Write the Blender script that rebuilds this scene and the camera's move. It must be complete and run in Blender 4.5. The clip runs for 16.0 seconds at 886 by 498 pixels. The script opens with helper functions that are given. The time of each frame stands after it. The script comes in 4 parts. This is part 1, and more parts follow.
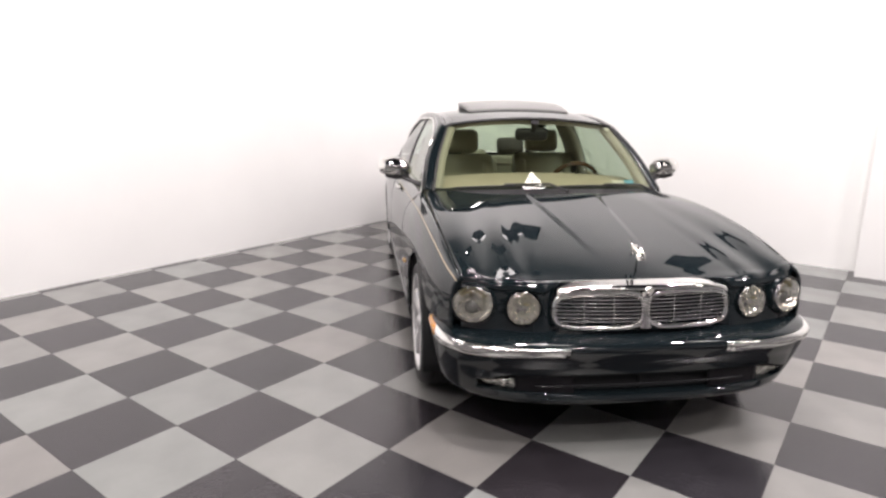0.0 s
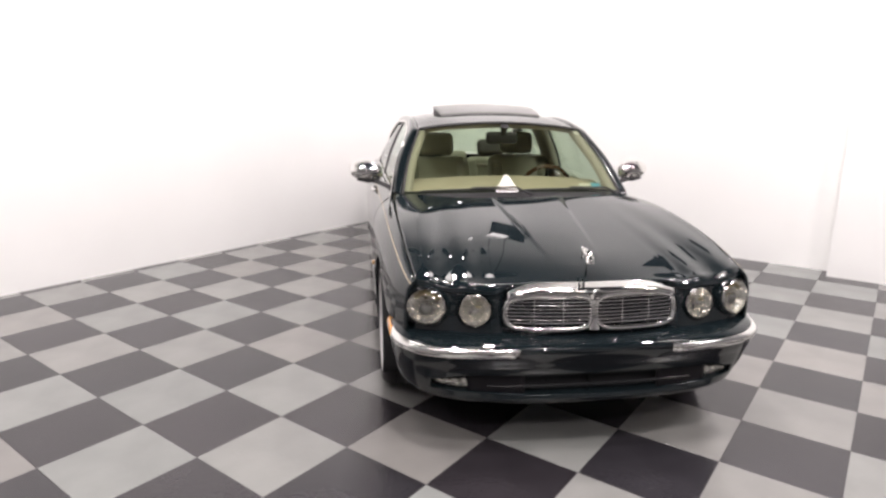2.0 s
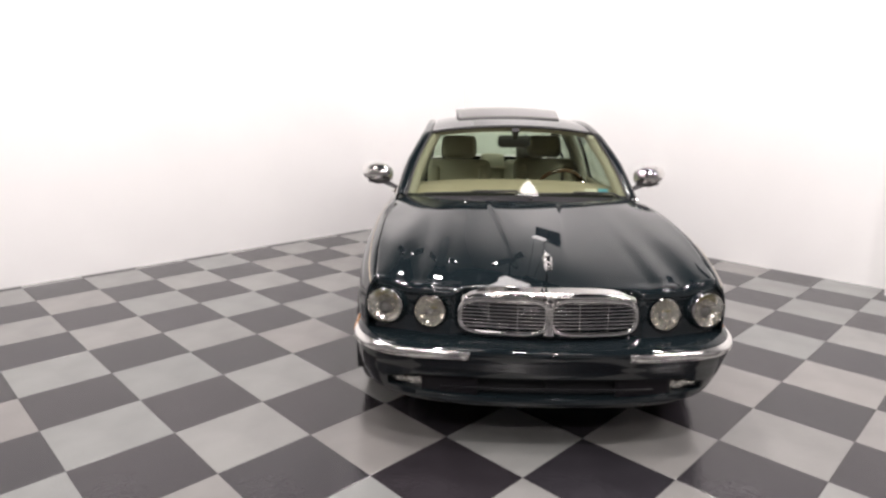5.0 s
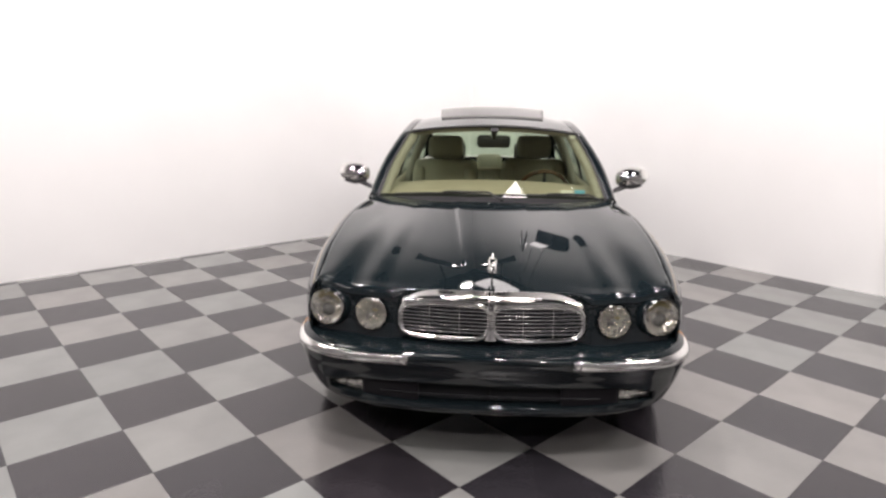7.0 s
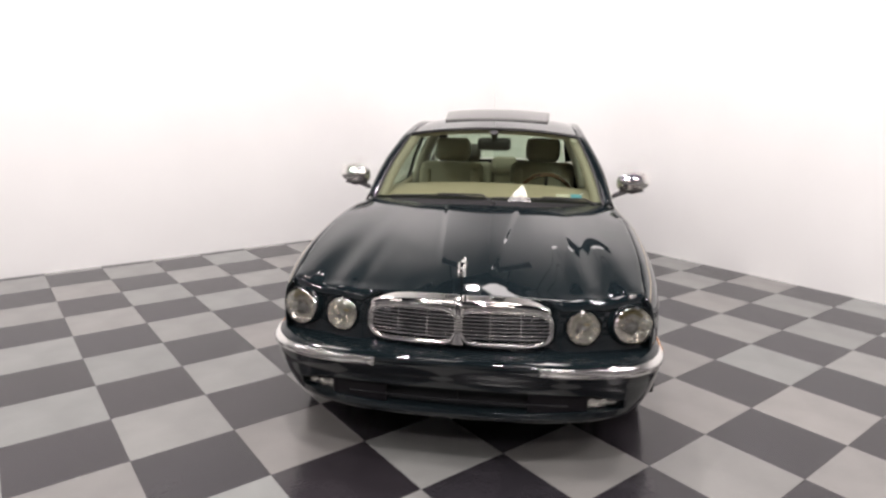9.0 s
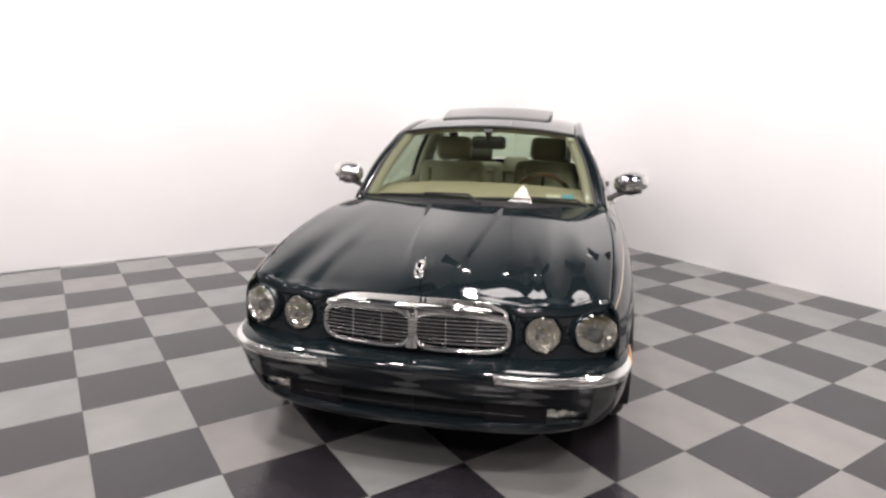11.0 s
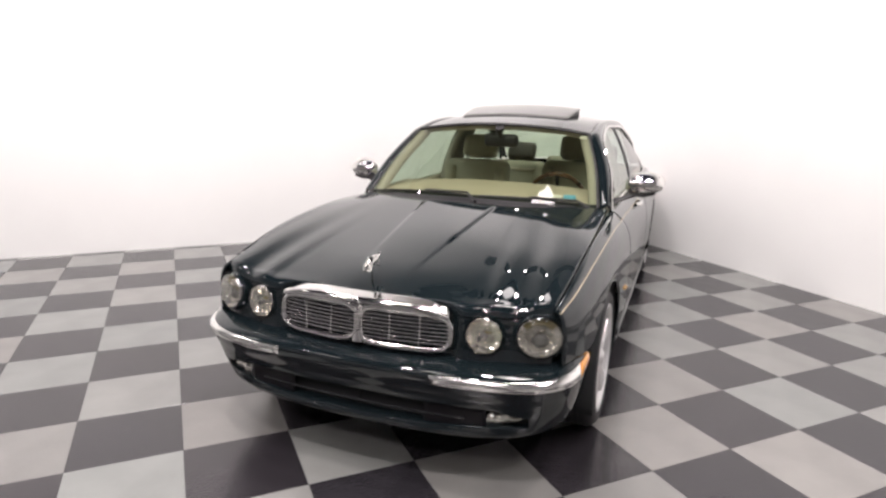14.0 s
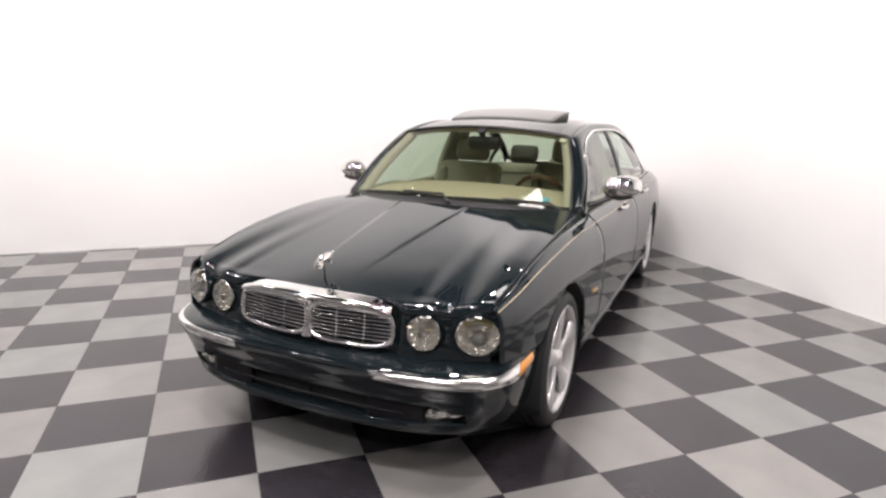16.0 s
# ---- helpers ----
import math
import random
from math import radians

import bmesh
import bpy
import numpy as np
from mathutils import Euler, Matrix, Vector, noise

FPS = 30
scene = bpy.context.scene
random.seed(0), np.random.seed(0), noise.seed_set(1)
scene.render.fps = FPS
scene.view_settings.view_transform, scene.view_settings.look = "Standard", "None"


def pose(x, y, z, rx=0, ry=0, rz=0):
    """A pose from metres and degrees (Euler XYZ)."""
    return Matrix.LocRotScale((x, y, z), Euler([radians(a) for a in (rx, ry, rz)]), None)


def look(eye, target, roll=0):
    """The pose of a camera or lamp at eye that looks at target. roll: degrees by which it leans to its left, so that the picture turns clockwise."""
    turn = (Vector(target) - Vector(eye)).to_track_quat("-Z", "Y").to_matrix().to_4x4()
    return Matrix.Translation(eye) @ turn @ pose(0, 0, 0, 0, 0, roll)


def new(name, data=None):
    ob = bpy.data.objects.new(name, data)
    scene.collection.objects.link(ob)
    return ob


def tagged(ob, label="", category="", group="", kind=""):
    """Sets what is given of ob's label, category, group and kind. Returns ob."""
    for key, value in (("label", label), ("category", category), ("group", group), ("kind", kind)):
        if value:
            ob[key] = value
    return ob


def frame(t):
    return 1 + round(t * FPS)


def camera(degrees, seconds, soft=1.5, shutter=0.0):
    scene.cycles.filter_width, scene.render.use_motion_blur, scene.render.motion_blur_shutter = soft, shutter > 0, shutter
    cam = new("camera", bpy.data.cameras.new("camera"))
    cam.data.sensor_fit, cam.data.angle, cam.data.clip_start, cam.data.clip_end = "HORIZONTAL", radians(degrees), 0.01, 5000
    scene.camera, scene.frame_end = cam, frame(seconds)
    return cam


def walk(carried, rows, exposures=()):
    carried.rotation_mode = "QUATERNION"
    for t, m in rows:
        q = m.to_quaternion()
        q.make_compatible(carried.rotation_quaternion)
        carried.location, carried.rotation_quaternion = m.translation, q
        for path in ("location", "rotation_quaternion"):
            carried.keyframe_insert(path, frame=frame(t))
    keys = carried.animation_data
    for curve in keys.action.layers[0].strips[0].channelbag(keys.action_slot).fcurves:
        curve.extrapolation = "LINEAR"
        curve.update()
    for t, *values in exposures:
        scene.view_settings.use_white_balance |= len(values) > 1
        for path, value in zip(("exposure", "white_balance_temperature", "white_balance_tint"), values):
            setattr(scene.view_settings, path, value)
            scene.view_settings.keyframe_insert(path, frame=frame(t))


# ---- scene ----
cam = camera(72.1, 16.0, soft=2.6)
PATH = [
    (0, (1.616, -1.792, 1.459), (0.453, -0.229, 1.008), 0.7),
    (0.5, (1.614, -1.777, 1.462), (0.455, -0.211, 1.008), 0.7),
    (1, (1.635, -1.735, 1.474), (0.478, -0.168, 1.017), 0.6),
    (1.5, (1.734, -1.718, 1.479), (0.58, -0.15, 1.02), 0.6),
    (2, (1.816, -1.731, 1.504), (0.655, -0.168, 1.047), 0.6),
    (2.5, (1.882, -1.715, 1.524), (0.704, -0.165, 1.066), 0.7),
    (3, (1.973, -1.651, 1.53), (0.759, -0.13, 1.071), 0.6),
    (3.5, (2.07, -1.552, 1.518), (0.8, -0.077, 1.059), 0.6),
    (6, (2.408, -1.29, 1.532), (0.99, 0.045, 1.078), 0.7),
    (6.5, (2.466, -1.182, 1.526), (1.032, 0.136, 1.073), 0.7),
    (7, (2.513, -1.073, 1.516), (1.059, 0.223, 1.063), 0.7),
    (7.5, (2.537, -0.987, 1.508), (1.056, 0.278, 1.054), 0.8),
    (8, (2.587, -0.932, 1.501), (1.088, 0.311, 1.047), 0.8),
    (8.5, (2.662, -0.873, 1.51), (1.142, 0.346, 1.058), 0.9),
    (9, (2.716, -0.836, 1.528), (1.172, 0.352, 1.077), 0.9),
    (9.5, (2.742, -0.761, 1.533), (1.18, 0.404, 1.084), 0.9),
    (12, (2.964, -0.342, 1.493), (1.271, 0.621, 1.041), 1.0),
    (12.5, (3.022, -0.288, 1.502), (1.293, 0.61, 1.048), 1.0),
    (13, (3.057, -0.209, 1.507), (1.307, 0.645, 1.051), 1.1),
    (13.5, (3.083, -0.068, 1.503), (1.321, 0.761, 1.049), 1.1),
    (14, (3.119, 0.048, 1.496), (1.34, 0.842, 1.042), 1.1),
    (14.5, (3.141, 0.143, 1.486), (1.343, 0.893, 1.033), 1.1),
    (15, (3.181, 0.214, 1.495), (1.372, 0.938, 1.043), 1.2),
    (15.5, (3.244, 0.299, 1.489), (1.427, 1.004, 1.04), 1.2),
    (16, (3.309, 0.369, 1.499), (1.483, 1.052, 1.053), 1.2),
]
walk(cam, [(t, look(eye, target, roll)) for t, eye, target, roll in PATH], [(0, -0.02), (2, 0.01), (3.5, -0.05), (6, -0.15), (9.5, -0.19), (12, -0.10), (14, -0.01), (16, -0.01)])

# ---- light ----
world = bpy.data.worlds.new("world")
scene.world = world
world.use_nodes = True
world.node_tree.nodes["Background"].inputs["Color"].default_value = (0.9, 0.95, 1.0, 1)
world.node_tree.nodes["Background"].inputs["Strength"].default_value = 0.02

ROOM_H = 6.1
LAMP_Z = 3.62
LAMP_WARMTH = (1.0, 0.918, 0.912)


# ---- materials ----
def material(name, colour, rough=0.5, metal=0.0, coat=0.0, spec=0.5):
    m = bpy.data.materials.new(name)
    m.use_nodes = True
    b = m.node_tree.nodes["Principled BSDF"]
    b.inputs["Base Color"].default_value = (*colour, 1)
    b.inputs["Roughness"].default_value = rough
    b.inputs["Metallic"].default_value = metal
    b.inputs["Coat Weight"].default_value = coat
    b.inputs["Coat Roughness"].default_value = 0.02
    b.inputs["Specular IOR Level"].default_value = spec
    return m


def node(m, kind, **values):
    n = m.node_tree.nodes.new(kind)
    for key, value in values.items():
        n.inputs[key.replace("_", " ")].default_value = value
    return n


def link(m, a, b):
    m.node_tree.links.new(a, b)


def bsdf(m):
    return m.node_tree.nodes["Principled BSDF"]


def mottled(m, colour_a, colour_b, scale, detail=4.0):
    """Base colour that wanders between two tones at the given scale (in metres to the minus one)."""
    place = m.node_tree.nodes.new("ShaderNodeTexCoord")
    n = node(m, "ShaderNodeTexNoise", Scale=scale, Detail=detail)
    link(m, place.outputs["Object"], n.inputs["Vector"])
    r = m.node_tree.nodes.new("ShaderNodeValToRGB")
    r.color_ramp.elements[0].position, r.color_ramp.elements[1].position = 0.35, 0.65
    r.color_ramp.elements[0].color, r.color_ramp.elements[1].color = (*colour_a, 1), (*colour_b, 1)
    link(m, n.outputs["Fac"], r.inputs["Fac"])
    link(m, r.outputs["Color"], bsdf(m).inputs["Base Color"])
    return place, r


def bumped(m, scale, strength, distance=0.002, detail=3.0):
    place = m.node_tree.nodes.new("ShaderNodeTexCoord")
    n = node(m, "ShaderNodeTexNoise", Scale=scale, Detail=detail)
    link(m, place.outputs["Object"], n.inputs["Vector"])
    b = node(m, "ShaderNodeBump", Strength=strength, Distance=distance)
    link(m, n.outputs["Fac"], b.inputs["Height"])
    link(m, b.outputs["Normal"], bsdf(m).inputs["Normal"])
    return m


def glass(name, tint, base=0.075):
    """A thin pane: tinted straight-through light, with a gloss that grows towards grazing."""
    m = bpy.data.materials.new(name)
    m.use_nodes = True
    t = m.node_tree
    t.nodes.clear()
    out = t.nodes.new("ShaderNodeOutputMaterial")
    mix = t.nodes.new("ShaderNodeMixShader")
    clear = t.nodes.new("ShaderNodeBsdfTransparent")
    clear.inputs["Color"].default_value = (*tint, 1)
    shine = t.nodes.new("ShaderNodeBsdfGlossy")
    shine.inputs["Roughness"].default_value = 0.01
    facing = t.nodes.new("ShaderNodeLayerWeight")
    power = t.nodes.new("ShaderNodeMath")
    power.operation = "POWER"
    power.inputs[1].default_value = 4.4
    span = t.nodes.new("ShaderNodeMapRange")
    span.inputs["To Min"].default_value = base
    t.links.new(facing.outputs["Facing"], power.inputs[0])
    t.links.new(power.outputs["Value"], span.inputs["Value"])
    t.links.new(span.outputs["Result"], mix.inputs["Fac"])
    t.links.new(clear.outputs["BSDF"], mix.inputs[1])
    t.links.new(shine.outputs["BSDF"], mix.inputs[2])
    t.links.new(mix.outputs["Shader"], out.inputs["Surface"])
    return m


PAINT = material("dark_green_paint", (0.0072, 0.0114, 0.0136), 0.5, 0.0, 1.0, 0.0)
bsdf(PAINT).inputs["Coat IOR"].default_value = 1.62
CHROME = material("chrome", (0.82, 0.81, 0.79), 0.05, 1.0)
SOFT_CHROME = material("soft_chrome", (0.86, 0.85, 0.83), 0.15, 1.0)
SATIN = material("satin_silver", (0.74, 0.73, 0.73), 0.32, 0.75)
VANE = material("dark_chrome", (0.88, 0.86, 0.87), 0.20, 1.0)
RUBBER = bumped(material("tyre_rubber", (0.026, 0.025, 0.027), 0.62), 60, 0.3)
BLACK = bumped(material("black_plastic", (0.017, 0.016, 0.018), 0.45), 300, 0.15)
GLOSS = material("gloss_black_plastic", (0.008, 0.007, 0.009), 0.3, 0.0, 0.0, 0.22)
GLOSS_BAR = material("polished_black_bar", (0.02, 0.02, 0.022), 0.12, 0.0, 1.0)
MATT = material("matt_black", (0.011, 0.012, 0.013), 0.8)
AMBER = material("amber_lens", (0.62, 0.235, 0.008), 0.18, 0.0, 1.0)
DULL_AMBER = material("dull_amber_lens", (0.36, 0.20, 0.05), 0.25, 0.0, 0.6)
RED = material("red_lens", (0.35, 0.01, 0.01), 0.15, 0.0, 1.0)
CREAM = material("cream_leather", (0.50, 0.44, 0.31), 0.5)
mottled(CREAM, (0.34, 0.31, 0.24), (0.40, 0.37, 0.285), 6)
bumped(CREAM, 120, 0.2)
DASH = material("beige_dashboard", (0.40, 0.36, 0.22), 0.7)
mottled(DASH, (0.42, 0.365, 0.29), (0.48, 0.42, 0.34), 5)
WOOD = material("walnut", (0.10, 0.04, 0.015), 0.2, 0.0, 0.8)
mottled(WOOD, (0.035, 0.016, 0.008), (0.09, 0.045, 0.022), 18)
HEADLINER = material("cream_headliner", (0.42, 0.39, 0.34), 0.9)
ROOF_LINING = material("pale_roof_lining", (0.60, 0.58, 0.51), 0.9)
CARPET = material("dark_carpet", (0.05, 0.045, 0.035), 0.95)
PAPER = material("white_paper", (0.78, 0.74, 0.68), 0.75)
BLUE = material("pale_blue_sticker", (0.15, 0.45, 0.62), 0.5)
GOLD = material("pale_gold_line", (0.50, 0.42, 0.30), 0.35, 0.3)
REFLECTOR = material("lamp_reflector", (0.96, 0.94, 0.88), 0.05, 0.92)
PROJECTOR = material("projector_glass", (0.09, 0.09, 0.085), 0.05, 0.0, 1.0)
OLIVE = material("olive_lamp_insert", (0.17, 0.145, 0.075), 0.25)
# Rear headrests: brown leather with the cabin's shade put into its tone.
SHADED_BROWN = material("shaded_brown_leather", (0.05, 0.040, 0.034), 0.55)
mottled(SHADED_BROWN, (0.042, 0.034, 0.028), (0.060, 0.048, 0.040), 6)
sparkle = node(REFLECTOR, "ShaderNodeTexVoronoi", Scale=34.0)
at_object = REFLECTOR.node_tree.nodes.new("ShaderNodeTexCoord")
link(REFLECTOR, at_object.outputs["Object"], sparkle.inputs["Vector"])
facets = node(REFLECTOR, "ShaderNodeBump", Strength=0.8, Distance=0.008)
link(REFLECTOR, sparkle.outputs["Distance"], facets.inputs["Height"])
link(REFLECTOR, facets.outputs["Normal"], bsdf(REFLECTOR).inputs["Normal"])
WINDSCREEN = glass("windscreen_glass", (0.69, 0.74, 0.63))
SIDE_GLASS = glass("side_glass", (0.72, 0.83, 0.74))
LENS = glass("lamp_lens", (0.98, 0.98, 0.96))
ROOF_GLASS = material("grey_roof_glass", (0.17, 0.17, 0.165), 0.3, 0.0, 0.2, 0.4)


# ---- mesh helpers ----
def curve_of(*points):
    """A smooth function through (x, value) pairs."""
    p = np.array(sorted(points), float)
    xs, ys = p[:, 0], p[:, 1]
    h = np.diff(xs)
    d = np.diff(ys) / h
    m = np.concatenate([[d[0]], (d[:-1] * h[1:] + d[1:] * h[:-1]) / (h[1:] + h[:-1]) if len(d) > 1 else [], [d[-1]]])

    def value(x):
        x = min(max(x, xs[0]), xs[-1])
        i = min(int(np.searchsorted(xs, x, "right")) - 1, len(h) - 1)
        s = (x - xs[i]) / h[i]
        return float(ys[i] * (1 + 2 * s) * (1 - s) ** 2 + m[i] * h[i] * s * (1 - s) ** 2 + ys[i + 1] * s * s * (3 - 2 * s) + m[i + 1] * h[i] * s * s * (s - 1))

    return value


def path_of(*points):
    """A smooth space curve through the points, over 0 to 1 by length."""
    p = [Vector(q) for q in points]
    s = [0.0]
    for a, b in zip(p, p[1:]):
        s.append(s[-1] + (b - a).length)
    axes = [curve_of(*[(k / s[-1], q[i]) for k, q in zip(s, p)]) for i in range(3)]
    return lambda t: Vector([f(t) for f in axes])


def smooth_step(a, b, x):
    t = min(max((x - a) / (b - a), 0.0), 1.0)
    return t * t * (3 - 2 * t)


def steps(a, b, n):
    return [a + (b - a) * i / (n - 1) for i in range(n)]


def sheet(fn, us, vs, closed=False, keep=None):
    """Vertices and quads of the surface fn(u, v)."""
    verts = [tuple(fn(u, v)) for u in us for v in vs]
    n, faces = len(vs), []
    for i in range(len(us) - 1):
        for j in range(n if closed else n - 1):
            k = (j + 1) % n
            if keep is None or keep(us[i], vs[j]):
                faces.append((i * n + j, i * n + k, (i + 1) * n + k, (i + 1) * n + j))
    return verts, faces


def tube(path, radius, n=8, flat=1.0, up=(0, 0, 1), caps=True):
    """A sweep of an ellipse along a list of points; radius is a number or a list."""
    p = [Vector(q) for q in path]
    verts, faces = [], []
    for i, q in enumerate(p):
        d = (p[min(i + 1, len(p) - 1)] - p[max(i - 1, 0)]).normalized()
        side = d.cross(Vector(up))
        side = side.normalized() if side.length > 1e-4 else Vector((1, 0, 0))
        top = side.cross(d)
        r = radius[i] if isinstance(radius, (list, tuple)) else radius
        for k in range(n):
            a = math.tau * k / n
            verts.append(tuple(q + side * r * math.cos(a) + top * r * flat * math.sin(a)))
    for i in range(len(p) - 1):
        for k in range(n):
            faces.append((i * n + k, i * n + (k + 1) % n, (i + 1) * n + (k + 1) % n, (i + 1) * n + k))
    if caps:
        faces += [tuple(range(n))[::-1], tuple(range((len(p) - 1) * n, len(p) * n))]
    return verts, faces


def lathe(profile, n=32, axis="y"):
    """A turned form from (radius, along) pairs about the axis."""
    verts, faces = [], []
    for r, a in profile:
        for k in range(n):
            c, s = r * math.cos(math.tau * k / n), r * math.sin(math.tau * k / n)
            verts.append({"x": (a, c, s), "y": (c, a, s), "z": (c, s, a)}[axis])
    for i in range(len(profile) - 1):
        for k in range(n):
            faces.append((i * n + k, i * n + (k + 1) % n, (i + 1) * n + (k + 1) % n, (i + 1) * n + k))
    return verts, faces


def block(size, at=(0, 0, 0), bevel=0.01, segments=2):
    """A box with rounded edges, as vertices and faces."""
    bm = bmesh.new()
    bmesh.ops.create_cube(bm, size=1)
    bmesh.ops.scale(bm, vec=size, verts=bm.verts)
    if bevel:
        bmesh.ops.bevel(bm, geom=bm.edges[:], offset=bevel, segments=segments, profile=0.5, affect="EDGES")
    bm.verts.index_update()
    verts = [tuple(v.co + Vector(at)) for v in bm.verts]
    faces = [tuple(v.index for v in f.verts) for f in bm.faces]
    bm.free()
    return verts, faces


def moved(shape, m):
    return [tuple(m @ Vector(v)) for v in shape[0]], shape[1]


def flipped(shape):
    """The mirror image across the car's middle plane."""
    return [(x, -y, z) for x, y, z in shape[0]], [tuple(reversed(f)) for f in shape[1]]


def joined(*shapes):
    verts, faces = [], []
    for v, f in shapes:
        n = len(verts)
        verts += v
        faces += [tuple(i + n for i in q) for q in f]
    return verts, faces


def part(name, shape, mat, parent=None, label="", thick=0.0, sharp=40, outward=True, solid_offset=-1.0):
    """Links vertices and faces as one mesh object under its thing."""
    me = bpy.data.meshes.new(name)
    me.from_pydata(shape[0], [], shape[1])
    bm = bmesh.new()
    bm.from_mesh(me)
    bmesh.ops.remove_doubles(bm, verts=bm.verts, dist=1e-5)
    if outward:
        bmesh.ops.recalc_face_normals(bm, faces=bm.faces)
    bm.to_mesh(me)
    bm.free()
    me.polygons.foreach_set("use_smooth", [True] * len(me.polygons))
    me.set_sharp_from_angle(angle=radians(sharp))
    me.materials.append(mat)
    ob = new(name, me)
    ob.parent = parent
    if label:
        ob["label"] = label
    if thick:
        s = ob.modifiers.new("thickness", "SOLIDIFY")
        s.thickness, s.offset = thick, solid_offset
    return ob


# ---- hanging lamps ----
LAMP_BODY = material("white_enamel", (0.75, 0.75, 0.74), 0.35)


def area_light(name, shape, sizes, watts, parent, at):
    data = bpy.data.lights.new(name, "AREA")
    data.shape, data.size, data.energy = shape, sizes[0], watts
    if shape == "RECTANGLE":
        data.size_y = sizes[1]
    data.color = LAMP_WARMTH
    light = new(name, data)
    light.parent = parent
    light.matrix_basis = at


def hanging_lamp(x, y, length, width, panel_watts, spot_watts):
    """A pale flat panel on two cables with a small bright spot beside it."""
    root = new("hanging_lamp")
    root.matrix_world = pose(x, y, LAMP_Z)
    tagged(root, "flat white panel lamp with a small bright spot, on cables", "hanging lamp", "hanging lamps")
    part("housing", block((length, width, 0.06), (0, 0, 0.045), 0.012), LAMP_BODY, root)
    for side in (-1, 1):
        part("cable", tube([(side * length * 0.4, 0, 0.07), (side * length * 0.4, 0, ROOM_H - LAMP_Z)], 0.004, 6, up=(1, 0, 0)), BLACK, root)
    area_light("panel_light", "RECTANGLE", (length * 0.96, width * 0.92), panel_watts, root, pose(0, 0, 0.010))
    if spot_watts:
        part("spot_can", moved(lathe([(0.115, -0.03), (0.122, 0.0), (0.122, 0.10), (0.0001, 0.11)], 20, "z"), Matrix.Translation((-length * 0.55, -width / 2 - 0.10, 0))), LAMP_BODY, root)
        area_light("spot_light", "DISK", (0.15,), spot_watts, root, pose(-length * 0.55, -width / 2 - 0.10, 0.0))
    return root


hanging_lamp(0.45, 1.86, 0.68, 0.58, 20, 38)
for lx, ly, panel_watts, spot_watts in ((-1.0, 2.75, 3, 13), (2.2, 2.5, 6, 50), (3.9, 2.2, 6, 58), (-1.3, 0.2, 6, 26), (0.7, 0.1, 6, 49), (2.3, 0.0, 6, 63), (-1.3, -2.3, 6, 23), (0.7, -2.5, 6, 23), (2.4, -2.6, 6, 26), (4.3, -1.0, 6, 50)):
    hanging_lamp(lx, ly, 0.52, 0.34, panel_watts, spot_watts)
hanging_lamp(-1.98, 4.68, 0.24, 0.14, 0.35, 0)


def added_wall_fill(x, y, turn, watts, z=3.75, tilt=40):
    """An added, unseen fill lamp on a rod that brightens a white wall."""
    root = new("added_wall_fill")
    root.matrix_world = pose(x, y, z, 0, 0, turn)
    tagged(root, "added unseen fill lamp on a black rod, turned to the white wall", "track lamp", "wall washers")
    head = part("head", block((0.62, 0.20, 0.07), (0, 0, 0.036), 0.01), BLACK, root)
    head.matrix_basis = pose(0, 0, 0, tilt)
    # Flap added to keep this fill lamp out of the windscreen's reflections.
    part("added_flap", block((0.62, 0.008, 0.12), (0, -0.096, -0.055), 0.002), BLACK, head)
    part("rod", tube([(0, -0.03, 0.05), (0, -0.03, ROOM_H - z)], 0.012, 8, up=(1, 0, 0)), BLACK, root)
    area_light("added_fill_light", "RECTANGLE", (0.58, 0.16), watts, root, pose(0, 0, 0, tilt) @ pose(0, 0, -0.004))


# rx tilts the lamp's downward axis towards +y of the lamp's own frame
# Invented fill for the two white walls, hung out of view.
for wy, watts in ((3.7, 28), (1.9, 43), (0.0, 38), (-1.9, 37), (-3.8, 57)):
    added_wall_fill(-1.84, wy, 90, watts)
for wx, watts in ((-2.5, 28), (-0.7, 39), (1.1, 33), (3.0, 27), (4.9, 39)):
    added_wall_fill(wx, 3.10, 0, watts)


# ---- room ----
TILE = 0.457
X0, X1, Y0, Y1 = -3.74, 6.6, -5.6, 5.0

WALL = material("white_wall_paint", (0.84, 0.84, 0.83), 0.65)
mottled(WALL, (0.85, 0.85, 0.84), (0.885, 0.885, 0.875), 0.8)
bumped(WALL, 90, 0.25, 0.001)
# Unseen, assumed walls; the grey stands for a darker space and tunes fill.
FILL_WALL = material("assumed_wall_grey", (0.26, 0.26, 0.27), 0.8)
mottled(FILL_WALL, (0.24, 0.24, 0.25), (0.28, 0.28, 0.29), 0.7)
CEILING = material("dark_ceiling_paint", (0.014, 0.017, 0.026), 0.9)
mottled(CEILING, (0.012, 0.015, 0.022), (0.018, 0.021, 0.031), 1.5)


def slab(name, lo, hi, mat, label, category):
    size = [b - a for a, b in zip(lo, hi)]
    ob = part(name, block(size, [(a + b) / 2 for a, b in zip(lo, hi)], 0.0), mat)
    return tagged(ob, label, category, kind="structure")


slab("wall_west", (X0 - 0.2, Y0 - 0.2, -0.1), (X0, Y1 + 0.2, ROOM_H), WALL, "plain white painted showroom wall, slightly scuffed", "wall")
slab("wall_north", (X0, Y1, -0.1), (X1 + 0.2, Y1 + 0.2, ROOM_H), WALL, "plain white painted showroom wall beside the car", "wall")
slab("wall_east", (X1, Y0 - 0.2, -0.1), (X1 + 0.2, Y1, ROOM_H), FILL_WALL, "plain assumed grey wall, unseen, toned to tune the bounce light", "wall")
